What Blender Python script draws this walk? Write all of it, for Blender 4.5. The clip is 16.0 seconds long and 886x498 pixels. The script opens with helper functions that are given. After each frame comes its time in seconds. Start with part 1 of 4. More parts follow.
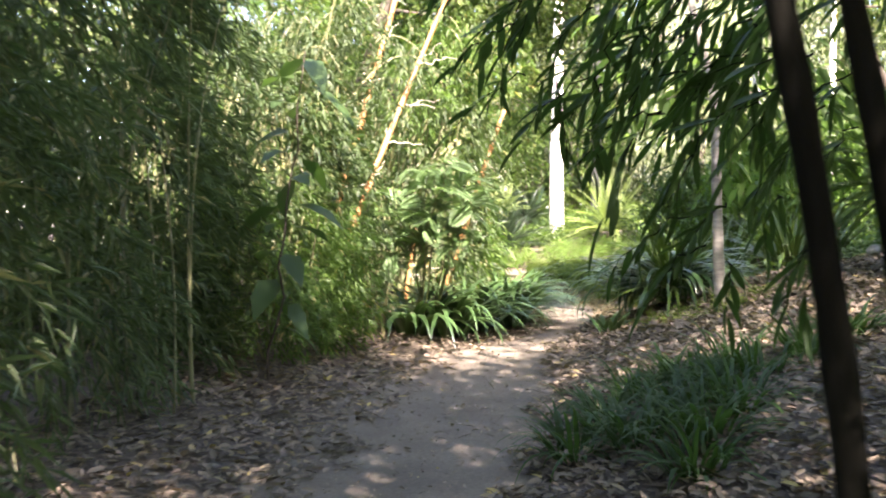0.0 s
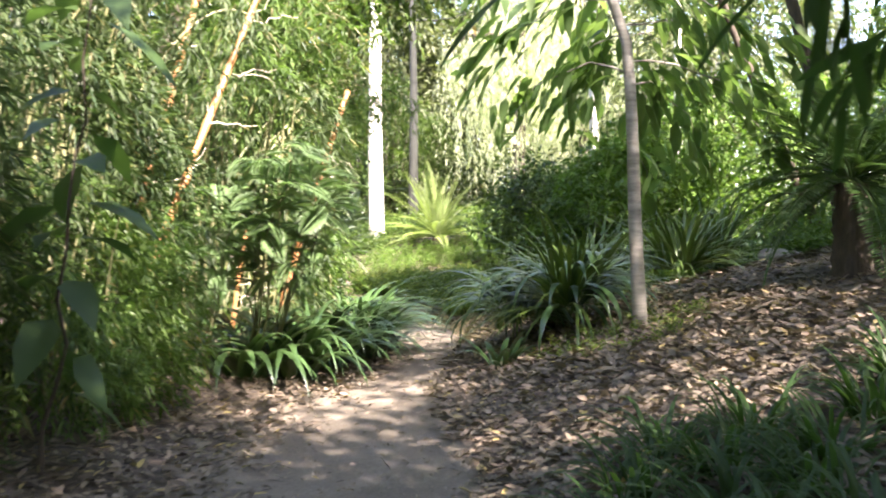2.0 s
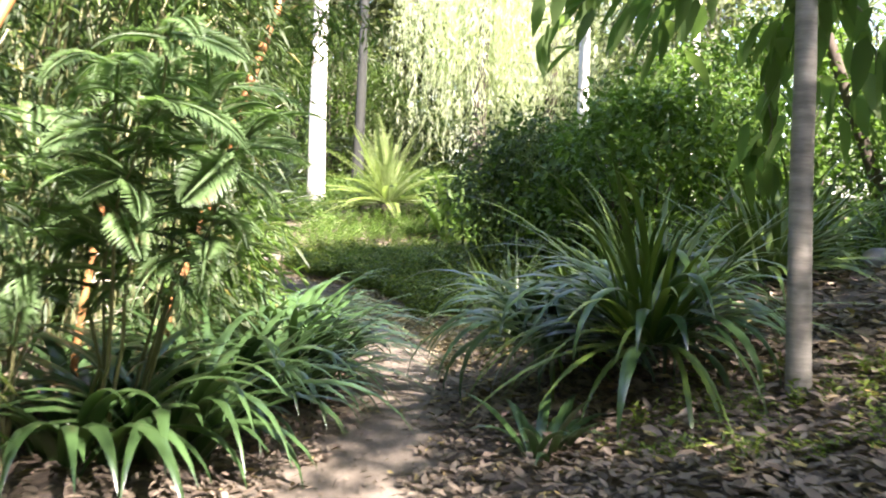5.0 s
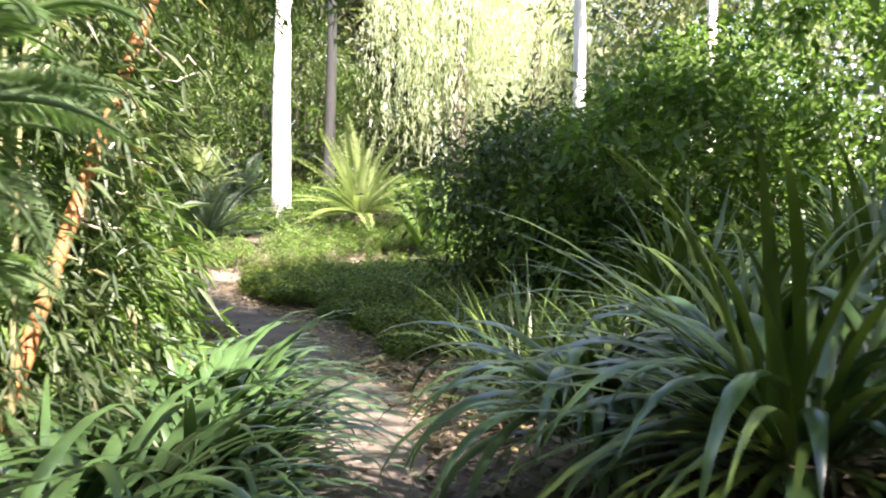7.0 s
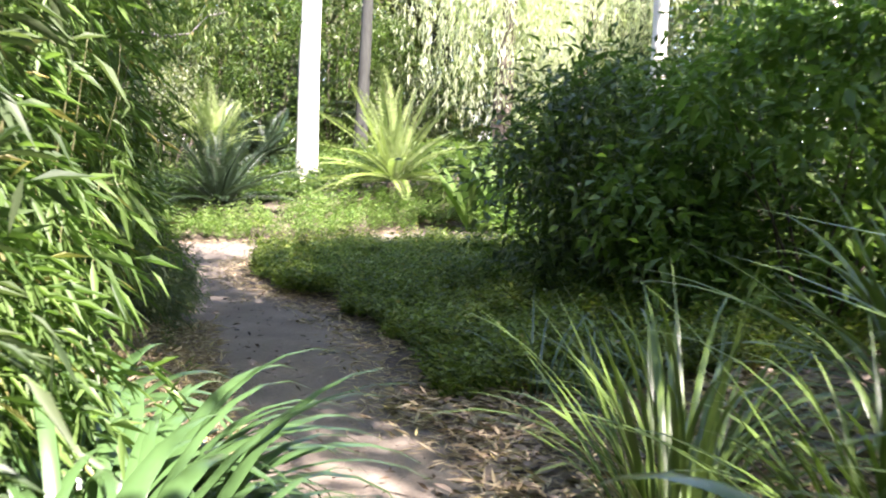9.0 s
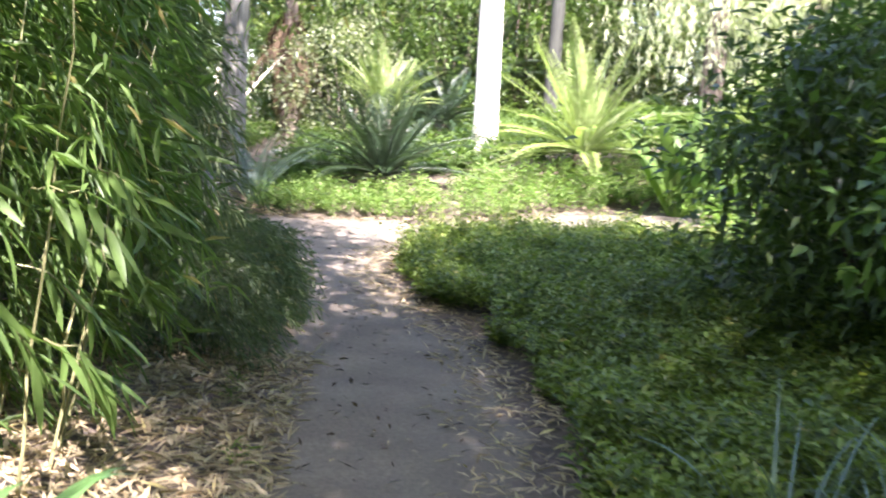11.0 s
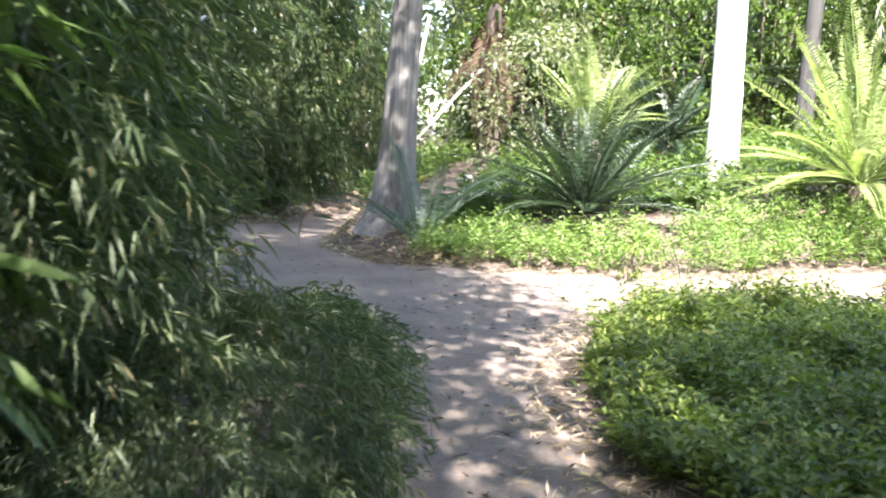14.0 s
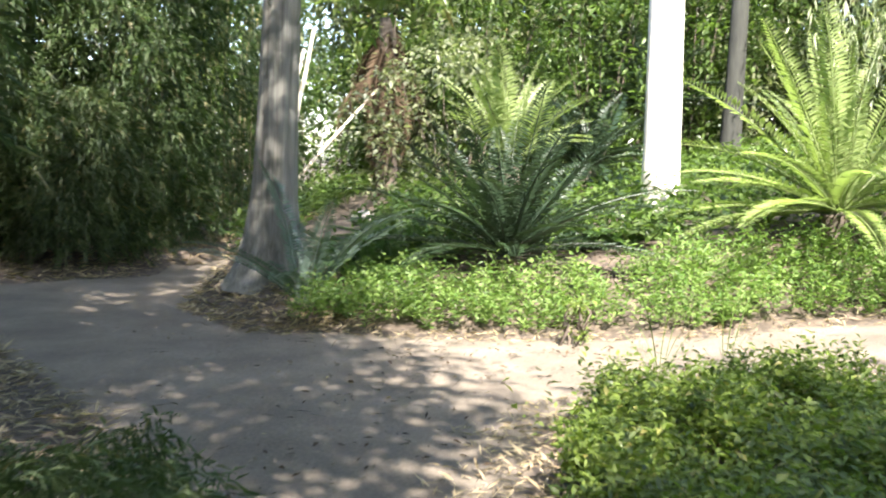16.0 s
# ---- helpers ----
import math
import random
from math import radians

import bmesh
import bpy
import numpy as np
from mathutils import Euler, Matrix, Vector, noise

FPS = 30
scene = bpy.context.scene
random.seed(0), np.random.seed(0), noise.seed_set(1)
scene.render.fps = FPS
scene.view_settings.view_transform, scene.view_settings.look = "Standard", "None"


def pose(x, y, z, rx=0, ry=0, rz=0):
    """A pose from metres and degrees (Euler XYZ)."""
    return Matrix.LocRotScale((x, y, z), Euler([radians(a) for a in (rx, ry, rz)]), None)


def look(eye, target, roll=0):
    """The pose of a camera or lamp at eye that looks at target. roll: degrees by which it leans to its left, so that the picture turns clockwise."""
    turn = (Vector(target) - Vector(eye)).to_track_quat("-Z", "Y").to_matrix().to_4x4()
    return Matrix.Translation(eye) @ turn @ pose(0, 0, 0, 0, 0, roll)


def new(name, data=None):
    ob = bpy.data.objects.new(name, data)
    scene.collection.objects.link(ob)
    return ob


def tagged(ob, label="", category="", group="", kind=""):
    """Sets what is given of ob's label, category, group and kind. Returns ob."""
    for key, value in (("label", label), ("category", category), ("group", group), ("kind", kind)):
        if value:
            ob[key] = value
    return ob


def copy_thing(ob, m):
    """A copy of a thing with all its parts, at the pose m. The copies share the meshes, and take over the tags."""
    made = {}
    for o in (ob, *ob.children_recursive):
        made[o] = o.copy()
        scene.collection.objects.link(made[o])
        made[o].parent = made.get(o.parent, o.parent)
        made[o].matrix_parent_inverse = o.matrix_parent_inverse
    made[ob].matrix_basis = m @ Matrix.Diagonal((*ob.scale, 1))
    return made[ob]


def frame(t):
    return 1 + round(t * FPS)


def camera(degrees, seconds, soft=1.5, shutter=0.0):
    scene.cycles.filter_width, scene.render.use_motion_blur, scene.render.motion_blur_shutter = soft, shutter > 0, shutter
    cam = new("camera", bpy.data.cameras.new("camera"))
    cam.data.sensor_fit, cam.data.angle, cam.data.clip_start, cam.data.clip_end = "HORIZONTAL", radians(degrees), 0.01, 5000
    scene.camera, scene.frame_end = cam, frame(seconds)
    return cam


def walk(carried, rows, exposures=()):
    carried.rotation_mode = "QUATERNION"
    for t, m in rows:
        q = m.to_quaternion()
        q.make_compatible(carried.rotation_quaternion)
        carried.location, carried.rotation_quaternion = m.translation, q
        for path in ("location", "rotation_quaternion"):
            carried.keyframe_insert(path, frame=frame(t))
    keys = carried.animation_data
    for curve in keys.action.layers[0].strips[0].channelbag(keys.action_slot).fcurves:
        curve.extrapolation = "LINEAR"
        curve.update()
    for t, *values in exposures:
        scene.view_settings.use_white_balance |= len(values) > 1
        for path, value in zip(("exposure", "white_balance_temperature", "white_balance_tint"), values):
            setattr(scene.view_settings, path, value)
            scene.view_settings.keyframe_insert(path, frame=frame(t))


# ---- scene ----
cam = camera(47.1, 16.0, soft=2.0, shutter=0.5)
METRES, EYE, TILT, LEAN, TURN = 20.0, 1.35, -1.5, 0.0, 0.0
ROWS = [
    (0.0, 0.0, 0.0, 0.0, -0.0, 0.0, -0.0),
    (0.5, -0.0081, 0.0331, 0.0012, -2.63, -0.26, 0.48),
    (1.0, -0.0165, 0.0652, 0.0019, -5.9, -0.13, 0.67),
    (1.5, -0.0203, 0.0962, 0.0025, -9.2, 0.06, 0.96),
    (2.0, -0.0196, 0.129, 0.0031, -11.38, 0.27, 0.96),
    (2.5, -0.0159, 0.1625, 0.0036, -12.99, 0.43, 1.17),
    (3.0, -0.0113, 0.1951, 0.0056, -12.28, -0.25, 0.3),
    (3.5, -0.0077, 0.2284, 0.0061, -11.84, -2.01, -1.1),
    (4.0, -0.0048, 0.2611, 0.0085, -11.53, -3.05, -2.69),
    (4.5, -0.0022, 0.2925, 0.0095, -13.8, -2.18, -2.62),
    (7.0, 0.0312, 0.4374, 0.013, -16.28, -1.16, -0.5),
    (7.5, 0.0383, 0.4674, 0.0147, -15.5, -1.85, -0.64),
    (8.0, 0.0439, 0.4981, 0.0155, -15.58, -1.94, -1.14),
    (10.5, 0.0784, 0.6539, 0.0254, -7.79, -5.7, -3.69),
    (11.0, 0.0885, 0.6814, 0.0279, -3.3, -5.9, -3.02),
    (11.5, 0.0961, 0.7095, 0.0284, 0.35, -5.88, -2.54),
    (12.0, 0.1025, 0.7387, 0.029, 3.82, -6.45, -1.86),
    (12.5, 0.1045, 0.7699, 0.0283, 6.39, -6.67, -0.13),
    (13.0, 0.1052, 0.8003, 0.0297, 8.64, -6.89, -0.34),
    (13.5, 0.1042, 0.8296, 0.0318, 10.3, -6.6, -1.81),
    (14.0, 0.1015, 0.8583, 0.0338, 9.33, -5.48, -2.81),
    (14.5, 0.0979, 0.8879, 0.0347, 8.39, -5.7, -2.69),
    (15.0, 0.0936, 0.9182, 0.0339, 7.45, -5.94, -1.59),
    (15.5, 0.09, 0.95, 0.0351, 5.57, -4.74, -1.19),
    (16.0, 0.0848, 0.9818, 0.0344, 3.47, -3.54, -1.44),
]
walk(cam, [(t, pose(0, 0, EYE, TILT, LEAN, TURN) @ pose(METRES * x, METRES * y, METRES * z, 90 + pitch, roll, yaw)) for t, x, y, z, yaw, pitch, roll in ROWS], exposures=[(0.0, 3.45, 6750, 27), (1.5, 3.25, 6700, 26), (4.0, 3.1, 6500, 23), (7.0, 2.92, 6500, 28), (8.0, 2.95, 6450, 28), (10.5, 3.27, 6100, 28), (12.5, 3.59, 6100, 30), (13.5, 3.56, 6100, 29), (14.5, 3.18, 6150, 22), (16.0, 2.76, 6400, 16)])

# ---- light ----
world = bpy.data.worlds.new("sky")
scene.world = world
world.use_nodes = True
SUN_FROM = Vector((0.24, -0.9, 1.0)).normalized()
sky = world.node_tree.nodes.new("ShaderNodeTexSky")
sky.sky_type = "NISHITA"
sky.sun_disc = False
sky.sun_elevation = math.asin(SUN_FROM.z)
sky.sun_rotation = math.atan2(SUN_FROM.x, SUN_FROM.y)
sky_out = world.node_tree.nodes["Background"]
world.node_tree.links.new(sky.outputs[0], sky_out.inputs[0])
sky_out.inputs[1].default_value = 0.12
sun = new("sun", bpy.data.lights.new("sun", "SUN"))
sun.data.energy, sun.data.angle, sun.data.color = 5.0, radians(0.6), (1.0, 0.94, 0.84)
sun.matrix_world = look(SUN_FROM * 60, (0, 0, 0))

# ---- materials ----
rng = np.random.default_rng(7)


def material(name):
    m = bpy.data.materials.new(name)
    m.use_nodes = True
    nt = m.node_tree
    nt.nodes.clear()
    return m, nt, nt.nodes.new("ShaderNodeOutputMaterial")


def node(nt, kind, **values):
    n = nt.nodes.new(kind)
    for key, value in values.items():
        n.inputs[key.replace("_", " ")].default_value = value
    return n


def ramp(nt, fac, stops):
    r = nt.nodes.new("ShaderNodeValToRGB")
    while len(r.color_ramp.elements) < len(stops):
        r.color_ramp.elements.new(0.5)
    for e, (p, c) in zip(r.color_ramp.elements, stops):
        e.position, e.color = p, (*c, 1)
    nt.links.new(fac, r.inputs[0])
    return r


def leaf_material(name, dark, light, odd=None, rough=0.45, through_light=0.4, gloss=0.35):
    """Leaf: colour varies leaf by leaf, with fine mottling and light passing through the blade."""
    m, nt, out = material(name)
    geo = nt.nodes.new("ShaderNodeNewGeometry")
    stops = [(0.0, dark), (0.8, light)] + ([(0.955, light), (0.985, odd)] if odd else [])
    col = ramp(nt, geo.outputs["Random Per Island"], stops)
    tex = nt.nodes.new("ShaderNodeTexCoord")
    n = node(nt, "ShaderNodeTexNoise", Scale=1.3, Detail=4.0)
    nt.links.new(tex.outputs["Object"], n.inputs["Vector"])
    mul = nt.nodes.new("ShaderNodeMixRGB")
    mul.blend_type = "MULTIPLY"
    mul.inputs[0].default_value = 0.7
    tone = ramp(nt, n.outputs[0], [(0.3, (0.55, 0.6, 0.5)), (0.7, (1.25, 1.2, 1.1))])
    nt.links.new(col.outputs[0], mul.inputs[1])
    nt.links.new(tone.outputs[0], mul.inputs[2])
    p = node(nt, "ShaderNodeBsdfPrincipled", Roughness=rough, Specular_IOR_Level=gloss)
    t = nt.nodes.new("ShaderNodeBsdfTranslucent")
    warm = nt.nodes.new("ShaderNodeMixRGB")
    warm.blend_type = "MULTIPLY"
    warm.inputs[0].default_value = 1.0
    warm.inputs[2].default_value = (1.5, 1.7, 0.85, 1)
    nt.links.new(mul.outputs[0], warm.inputs[1])
    nt.links.new(mul.outputs[0], p.inputs["Base Color"])
    nt.links.new(warm.outputs[0], t.inputs[0])
    mix = nt.nodes.new("ShaderNodeMixShader")
    mix.inputs[0].default_value = through_light
    nt.links.new(p.outputs[0], mix.inputs[1])
    nt.links.new(t.outputs[0], mix.inputs[2])
    nt.links.new(mix.outputs[0], out.inputs[0])
    return m


def bark_material(name, a, b, stretch=(6, 6, 0.8), bump=0.6, rough=0.85, scale=2.0, gloss=0.5):
    m, nt, out = material(name)
    tex = nt.nodes.new("ShaderNodeTexCoord")
    mp = nt.nodes.new("ShaderNodeMapping")
    mp.inputs["Scale"].default_value = stretch
    nt.links.new(tex.outputs["Object"], mp.inputs[0])
    n = node(nt, "ShaderNodeTexNoise", Scale=scale, Detail=8.0, Roughness=0.65)
    nt.links.new(mp.outputs[0], n.inputs["Vector"])
    big = node(nt, "ShaderNodeTexNoise", Scale=1.2, Detail=3.0)
    nt.links.new(tex.outputs["Object"], big.inputs["Vector"])
    add = nt.nodes.new("ShaderNodeMath")
    add.operation = "MULTIPLY_ADD"
    add.inputs[1].default_value, add.inputs[2].default_value = 0.5, 0.0
    nt.links.new(big.outputs[0], add.inputs[0])
    sm = nt.nodes.new("ShaderNodeMath")
    nt.links.new(n.outputs[0], sm.inputs[0])
    nt.links.new(add.outputs[0], sm.inputs[1])
    col = ramp(nt, sm.outputs[0], [(0.45, a), (0.95, b)])
    bp = node(nt, "ShaderNodeBump", Strength=bump, Distance=0.02)
    nt.links.new(n.outputs[0], bp.inputs["Height"])
    p = node(nt, "ShaderNodeBsdfPrincipled", Roughness=rough, Specular_IOR_Level=gloss)
    nt.links.new(col.outputs[0], p.inputs["Base Color"])
    nt.links.new(bp.outputs[0], p.inputs["Normal"])
    nt.links.new(p.outputs[0], out.inputs[0])
    return m


def ground_material():
    """Trodden earth on the path, leaf mould off it, blended by the sheet's 'trod' attribute."""
    m, nt, out = material("soil")
    tex = nt.nodes.new("ShaderNodeTexCoord")
    fine = node(nt, "ShaderNodeTexNoise", Scale=38.0, Detail=8.0, Roughness=0.7)
    wide = node(nt, "ShaderNodeTexNoise", Scale=1.6, Detail=5.0, Roughness=0.6)
    bits = node(nt, "ShaderNodeTexVoronoi", Scale=22.0)
    for n in (fine, wide, bits):
        nt.links.new(tex.outputs["Object"], n.inputs["Vector"])
    blend = nt.nodes.new("ShaderNodeMixRGB")
    blend.inputs[0].default_value = 0.55
    nt.links.new(wide.outputs[0], blend.inputs[1])
    nt.links.new(fine.outputs[0], blend.inputs[2])
    trod = ramp(nt, blend.outputs[0], [(0.33, (0.078, 0.063, 0.046)), (0.5, (0.14, 0.116, 0.085)), (0.68, (0.23, 0.193, 0.144))])
    mould = ramp(nt, bits.outputs["Color"], [(0.1, (0.035, 0.027, 0.02)), (0.5, (0.075, 0.057, 0.04)), (0.9, (0.13, 0.1, 0.07))])
    at = nt.nodes.new("ShaderNodeAttribute")
    at.attribute_name = "trod"
    edge = nt.nodes.new("ShaderNodeMath")
    edge.operation = "MULTIPLY_ADD"
    edge.inputs[1].default_value = 0.9
    nt.links.new(wide.outputs[0], edge.inputs[0])
    nt.links.new(at.outputs["Fac"], edge.inputs[2])
    mask = ramp(nt, edge.outputs[0], [(0.82, (0, 0, 0)), (1.02, (1, 1, 1))])
    mix = nt.nodes.new("ShaderNodeMixRGB")
    nt.links.new(mask.outputs[0], mix.inputs[0])
    nt.links.new(mould.outputs[0], mix.inputs[1])
    nt.links.new(trod.outputs[0], mix.inputs[2])
    bp = node(nt, "ShaderNodeBump", Strength=0.6, Distance=0.02)
    nt.links.new(blend.outputs[0], bp.inputs["Height"])
    p = node(nt, "ShaderNodeBsdfPrincipled", Roughness=0.92)
    nt.links.new(mix.outputs[0], p.inputs["Base Color"])
    nt.links.new(bp.outputs[0], p.inputs["Normal"])
    nt.links.new(p.outputs[0], out.inputs[0])
    return m


M_SOIL = ground_material()
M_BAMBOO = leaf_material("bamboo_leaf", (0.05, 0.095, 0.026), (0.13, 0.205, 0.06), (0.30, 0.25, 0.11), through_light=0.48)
# grey-green leaf, also the duller copy for clumps that stand in shade
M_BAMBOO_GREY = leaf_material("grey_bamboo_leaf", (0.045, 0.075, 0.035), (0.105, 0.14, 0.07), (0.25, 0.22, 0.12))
# darker copy of the bamboo leaf, with the thicket's shade in its colour
M_BAMBOO_SHADE_COPY = leaf_material("bamboo_leaf_shade_copy", (0.028, 0.055, 0.022), (0.075, 0.11, 0.045), (0.2, 0.18, 0.1))
M_STRAP = leaf_material("strap_leaf", (0.02, 0.052, 0.02), (0.065, 0.125, 0.042), rough=0.28, gloss=0.65, through_light=0.16)
M_FLAX = leaf_material("flax_leaf", (0.034, 0.07, 0.014), (0.10, 0.155, 0.034), (0.24, 0.2, 0.1), rough=0.34, gloss=0.5, through_light=0.18)
M_FLAX_BLUE = leaf_material("blue_flax_leaf", (0.06, 0.10, 0.08), (0.12, 0.18, 0.14), rough=0.4, gloss=0.45, through_light=0.25)
M_GRASS = leaf_material("tussock_leaf", (0.016, 0.042, 0.012), (0.05, 0.095, 0.03), rough=0.48, gloss=0.22)
M_FERN = leaf_material("feathery_leaf", (0.1, 0.18, 0.08), (0.19, 0.29, 0.13), rough=0.42, gloss=0.45)
M_FERN_DARK = leaf_material("fern_leaf", (0.04, 0.085, 0.03), (0.085, 0.15, 0.055), rough=0.42, gloss=0.4)
M_OVATE = leaf_material("ovate_leaf", (0.03, 0.065, 0.022), (0.07, 0.12, 0.04), rough=0.45, gloss=0.25, through_light=0.35)
M_OVATE_LIGHT = leaf_material("light_ovate_leaf", (0.08, 0.14, 0.055), (0.16, 0.235, 0.095), rough=0.4, gloss=0.5, through_light=0.52)
M_SHRUB = leaf_material("shrub_leaf", (0.03, 0.055, 0.018), (0.10, 0.155, 0.04), rough=0.38, gloss=0.5, through_light=0.45)
M_BRIGHT = leaf_material("bright_shrub_leaf", (0.06, 0.12, 0.025), (0.13, 0.21, 0.05), rough=0.45)
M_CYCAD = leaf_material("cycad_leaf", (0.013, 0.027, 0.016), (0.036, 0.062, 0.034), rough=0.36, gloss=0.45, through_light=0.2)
# green leaf made paler: the glare of full sun is in the colour
M_CYCAD_SUNLIT = leaf_material("sunlit_cycad_leaf", (0.14, 0.2, 0.07), (0.27, 0.33, 0.14), rough=0.33, through_light=0.42, gloss=0.6)
M_CYCAD_BLUE = leaf_material("blue_fern_leaf", (0.07, 0.11, 0.095), (0.12, 0.17, 0.14), rough=0.45, through_light=0.25)
M_COVER = leaf_material("groundcover_leaf", (0.045, 0.078, 0.017), (0.18, 0.24, 0.05), (0.24, 0.22, 0.07), rough=0.42, gloss=0.4)
M_COVER_LIGHT = leaf_material("light_groundcover_leaf", (0.07, 0.135, 0.035), (0.165, 0.24, 0.075), rough=0.45)
# pale leaf whitened further, so the strands look bleached by strong sun
M_WILLOW_SUNLIT = leaf_material("sunlit_willow_leaf", (0.32, 0.35, 0.25), (0.54, 0.57, 0.43), rough=0.5, through_light=0.5)
M_TREE = leaf_material("tree_leaf", (0.06, 0.09, 0.028), (0.14, 0.19, 0.06), (0.26, 0.2, 0.09), rough=0.45, through_light=0.45)
M_TREE_GREY = leaf_material("grey_tree_leaf", (0.08, 0.10, 0.06), (0.18, 0.20, 0.12), rough=0.45, through_light=0.4)
M_LITTER = leaf_material("dead_leaf", (0.085, 0.067, 0.053), (0.26, 0.21, 0.167), (0.42, 0.33, 0.14), rough=0.7, through_light=0.1, gloss=0.2)
M_STRAW = leaf_material("dead_bamboo_leaf", (0.20, 0.15, 0.09), (0.42, 0.35, 0.24), (0.5, 0.43, 0.2), rough=0.7, through_light=0.15, gloss=0.2)
M_DEAD_FROND = leaf_material("dead_frond", (0.025, 0.018, 0.011), (0.075, 0.052, 0.033), rough=0.8, through_light=0.1, gloss=0.15)
M_CULM = bark_material("culm_skin", (0.10, 0.11, 0.045), (0.26, 0.25, 0.12), (3, 3, 0.6), 0.15, 0.45)
# near-black copy of the culm skin: deep shade put into the colour
M_CULM_SHADED = bark_material("shaded_culm_skin", (0.005, 0.005, 0.004), (0.014, 0.013, 0.01), (3, 3, 0.6), 0.15, 0.8, gloss=0.03)
M_CULM_ORANGE = bark_material("orange_culm_skin", (0.30, 0.115, 0.035), (0.44, 0.22, 0.085), (2, 2, 0.6), 0.15, 0.4)
M_CULM_PALE = bark_material("dry_culm_skin", (0.36, 0.31, 0.22), (0.6, 0.55, 0.44), (3, 3, 0.8), 0.2, 0.6)
M_BARK_GREY = bark_material("fibrous_grey_bark", (0.062, 0.061, 0.05), (0.255, 0.248, 0.212), (14, 14, 0.5), 1.0, 0.9)
M_BARK_WHITE = bark_material("smooth_white_bark", (0.60, 0.54, 0.46), (0.82, 0.79, 0.72), (2, 2, 1), 0.25, 0.7)
M_BARK_SAPLING = bark_material("mottled_sapling_bark", (0.06, 0.052, 0.04), (0.36, 0.335, 0.28), (1.6, 1.6, 9), 0.5, 0.8)
M_BARK_DARK = bark_material("dark_bark", (0.03, 0.024, 0.018), (0.12, 0.095, 0.07), (8, 8, 1), 0.9, 0.9)
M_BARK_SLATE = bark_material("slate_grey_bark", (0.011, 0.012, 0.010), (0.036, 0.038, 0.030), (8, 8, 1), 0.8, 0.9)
M_STONE = bark_material("weathered_stone", (0.22, 0.2, 0.18), (0.46, 0.43, 0.39), (3, 3, 3), 0.5, 0.9)


# ---- mesh helpers ----
def mesh_from(name, verts, faces, mat, smooth=False):
    """One mesh from arrays; faces is an (n, 3) or (n, 4) array, or a list of such arrays."""
    me = bpy.data.meshes.new(name)
    if not isinstance(faces, list):
        faces = [faces]
    faces = [np.asarray(f, dtype=np.int32) for f in faces if len(f)]
    verts = np.asarray(verts, dtype=np.float32)
    me.vertices.add(len(verts))
    me.vertices.foreach_set("co", verts.ravel())
    loops = np.concatenate([f.ravel() for f in faces])
    totals = np.concatenate([np.full(len(f), f.shape[1], dtype=np.int32) for f in faces])
    starts = np.concatenate([[0], np.cumsum(totals)[:-1]]).astype(np.int32)
    me.loops.add(len(loops))
    me.loops.foreach_set("vertex_index", loops)
    me.polygons.add(len(totals))
    me.polygons.foreach_set("loop_start", starts)
    if smooth:
        me.polygons.foreach_set("use_smooth", np.ones(len(totals), dtype=bool))
    me.update(calc_edges=True)
    me.materials.append(mat)
    return me


def part(name, geometry, mat, parent=None, label="", smooth=False):
    """A mesh object of its own from (verts, faces), under a thing or a part."""
    ob = new(name, mesh_from(name, geometry[0], geometry[1], mat, smooth))
    if parent:
        ob.parent = parent
    return tagged(ob, label)


def thing(name, x, y, z, label, category, group="", kind=""):
    ob = new(name)
    ob.location = (x, y, z)
    ob.empty_display_size = 0.1
    return tagged(ob, label, category, group, kind)


def joined(pieces):
    """Joins (verts, faces) pieces into one; faces of 3 and 4 corners are kept apart."""
    verts, sets, at = [], {}, 0
    for v, f in pieces:
        for g in (f if isinstance(f, list) else [f]):
            g = np.asarray(g)
            if len(g):
                sets.setdefault(g.shape[1], []).append(g + at)
        verts.append(v)
        at += len(v)
    return np.concatenate(verts), [np.concatenate(g) for g in sets.values()]


def unit(v):
    return v / np.maximum(np.linalg.norm(v, axis=-1, keepdims=True), 1e-9)


def aims(az, el):
    return np.stack([np.cos(az) * np.cos(el), np.sin(az) * np.cos(el), np.sin(el)], -1)


def narrow_leaves(base, way, length, width, droop=0.25):
    """Folded lance-shaped leaves: four corners, two faces each."""
    n = len(base)
    side = unit(np.cross(way, np.array([0, 0, 1.0])) + rng.normal(0, 0.35, (n, 3)))
    up = np.cross(side, way)
    length, width = np.asarray(length).reshape(-1, 1), np.asarray(width).reshape(-1, 1)
    mid = base + way * length * 0.4 + up * width * 0.35
    tip = base + way * length - np.array([0, 0, 1.0]) * length * droop
    v = np.stack([base, mid - side * width, tip, mid + side * width], 1).reshape(-1, 3)
    i = np.arange(n)[:, None] * 4
    return v, np.concatenate([i + [0, 1, 2], i + [0, 2, 3]])


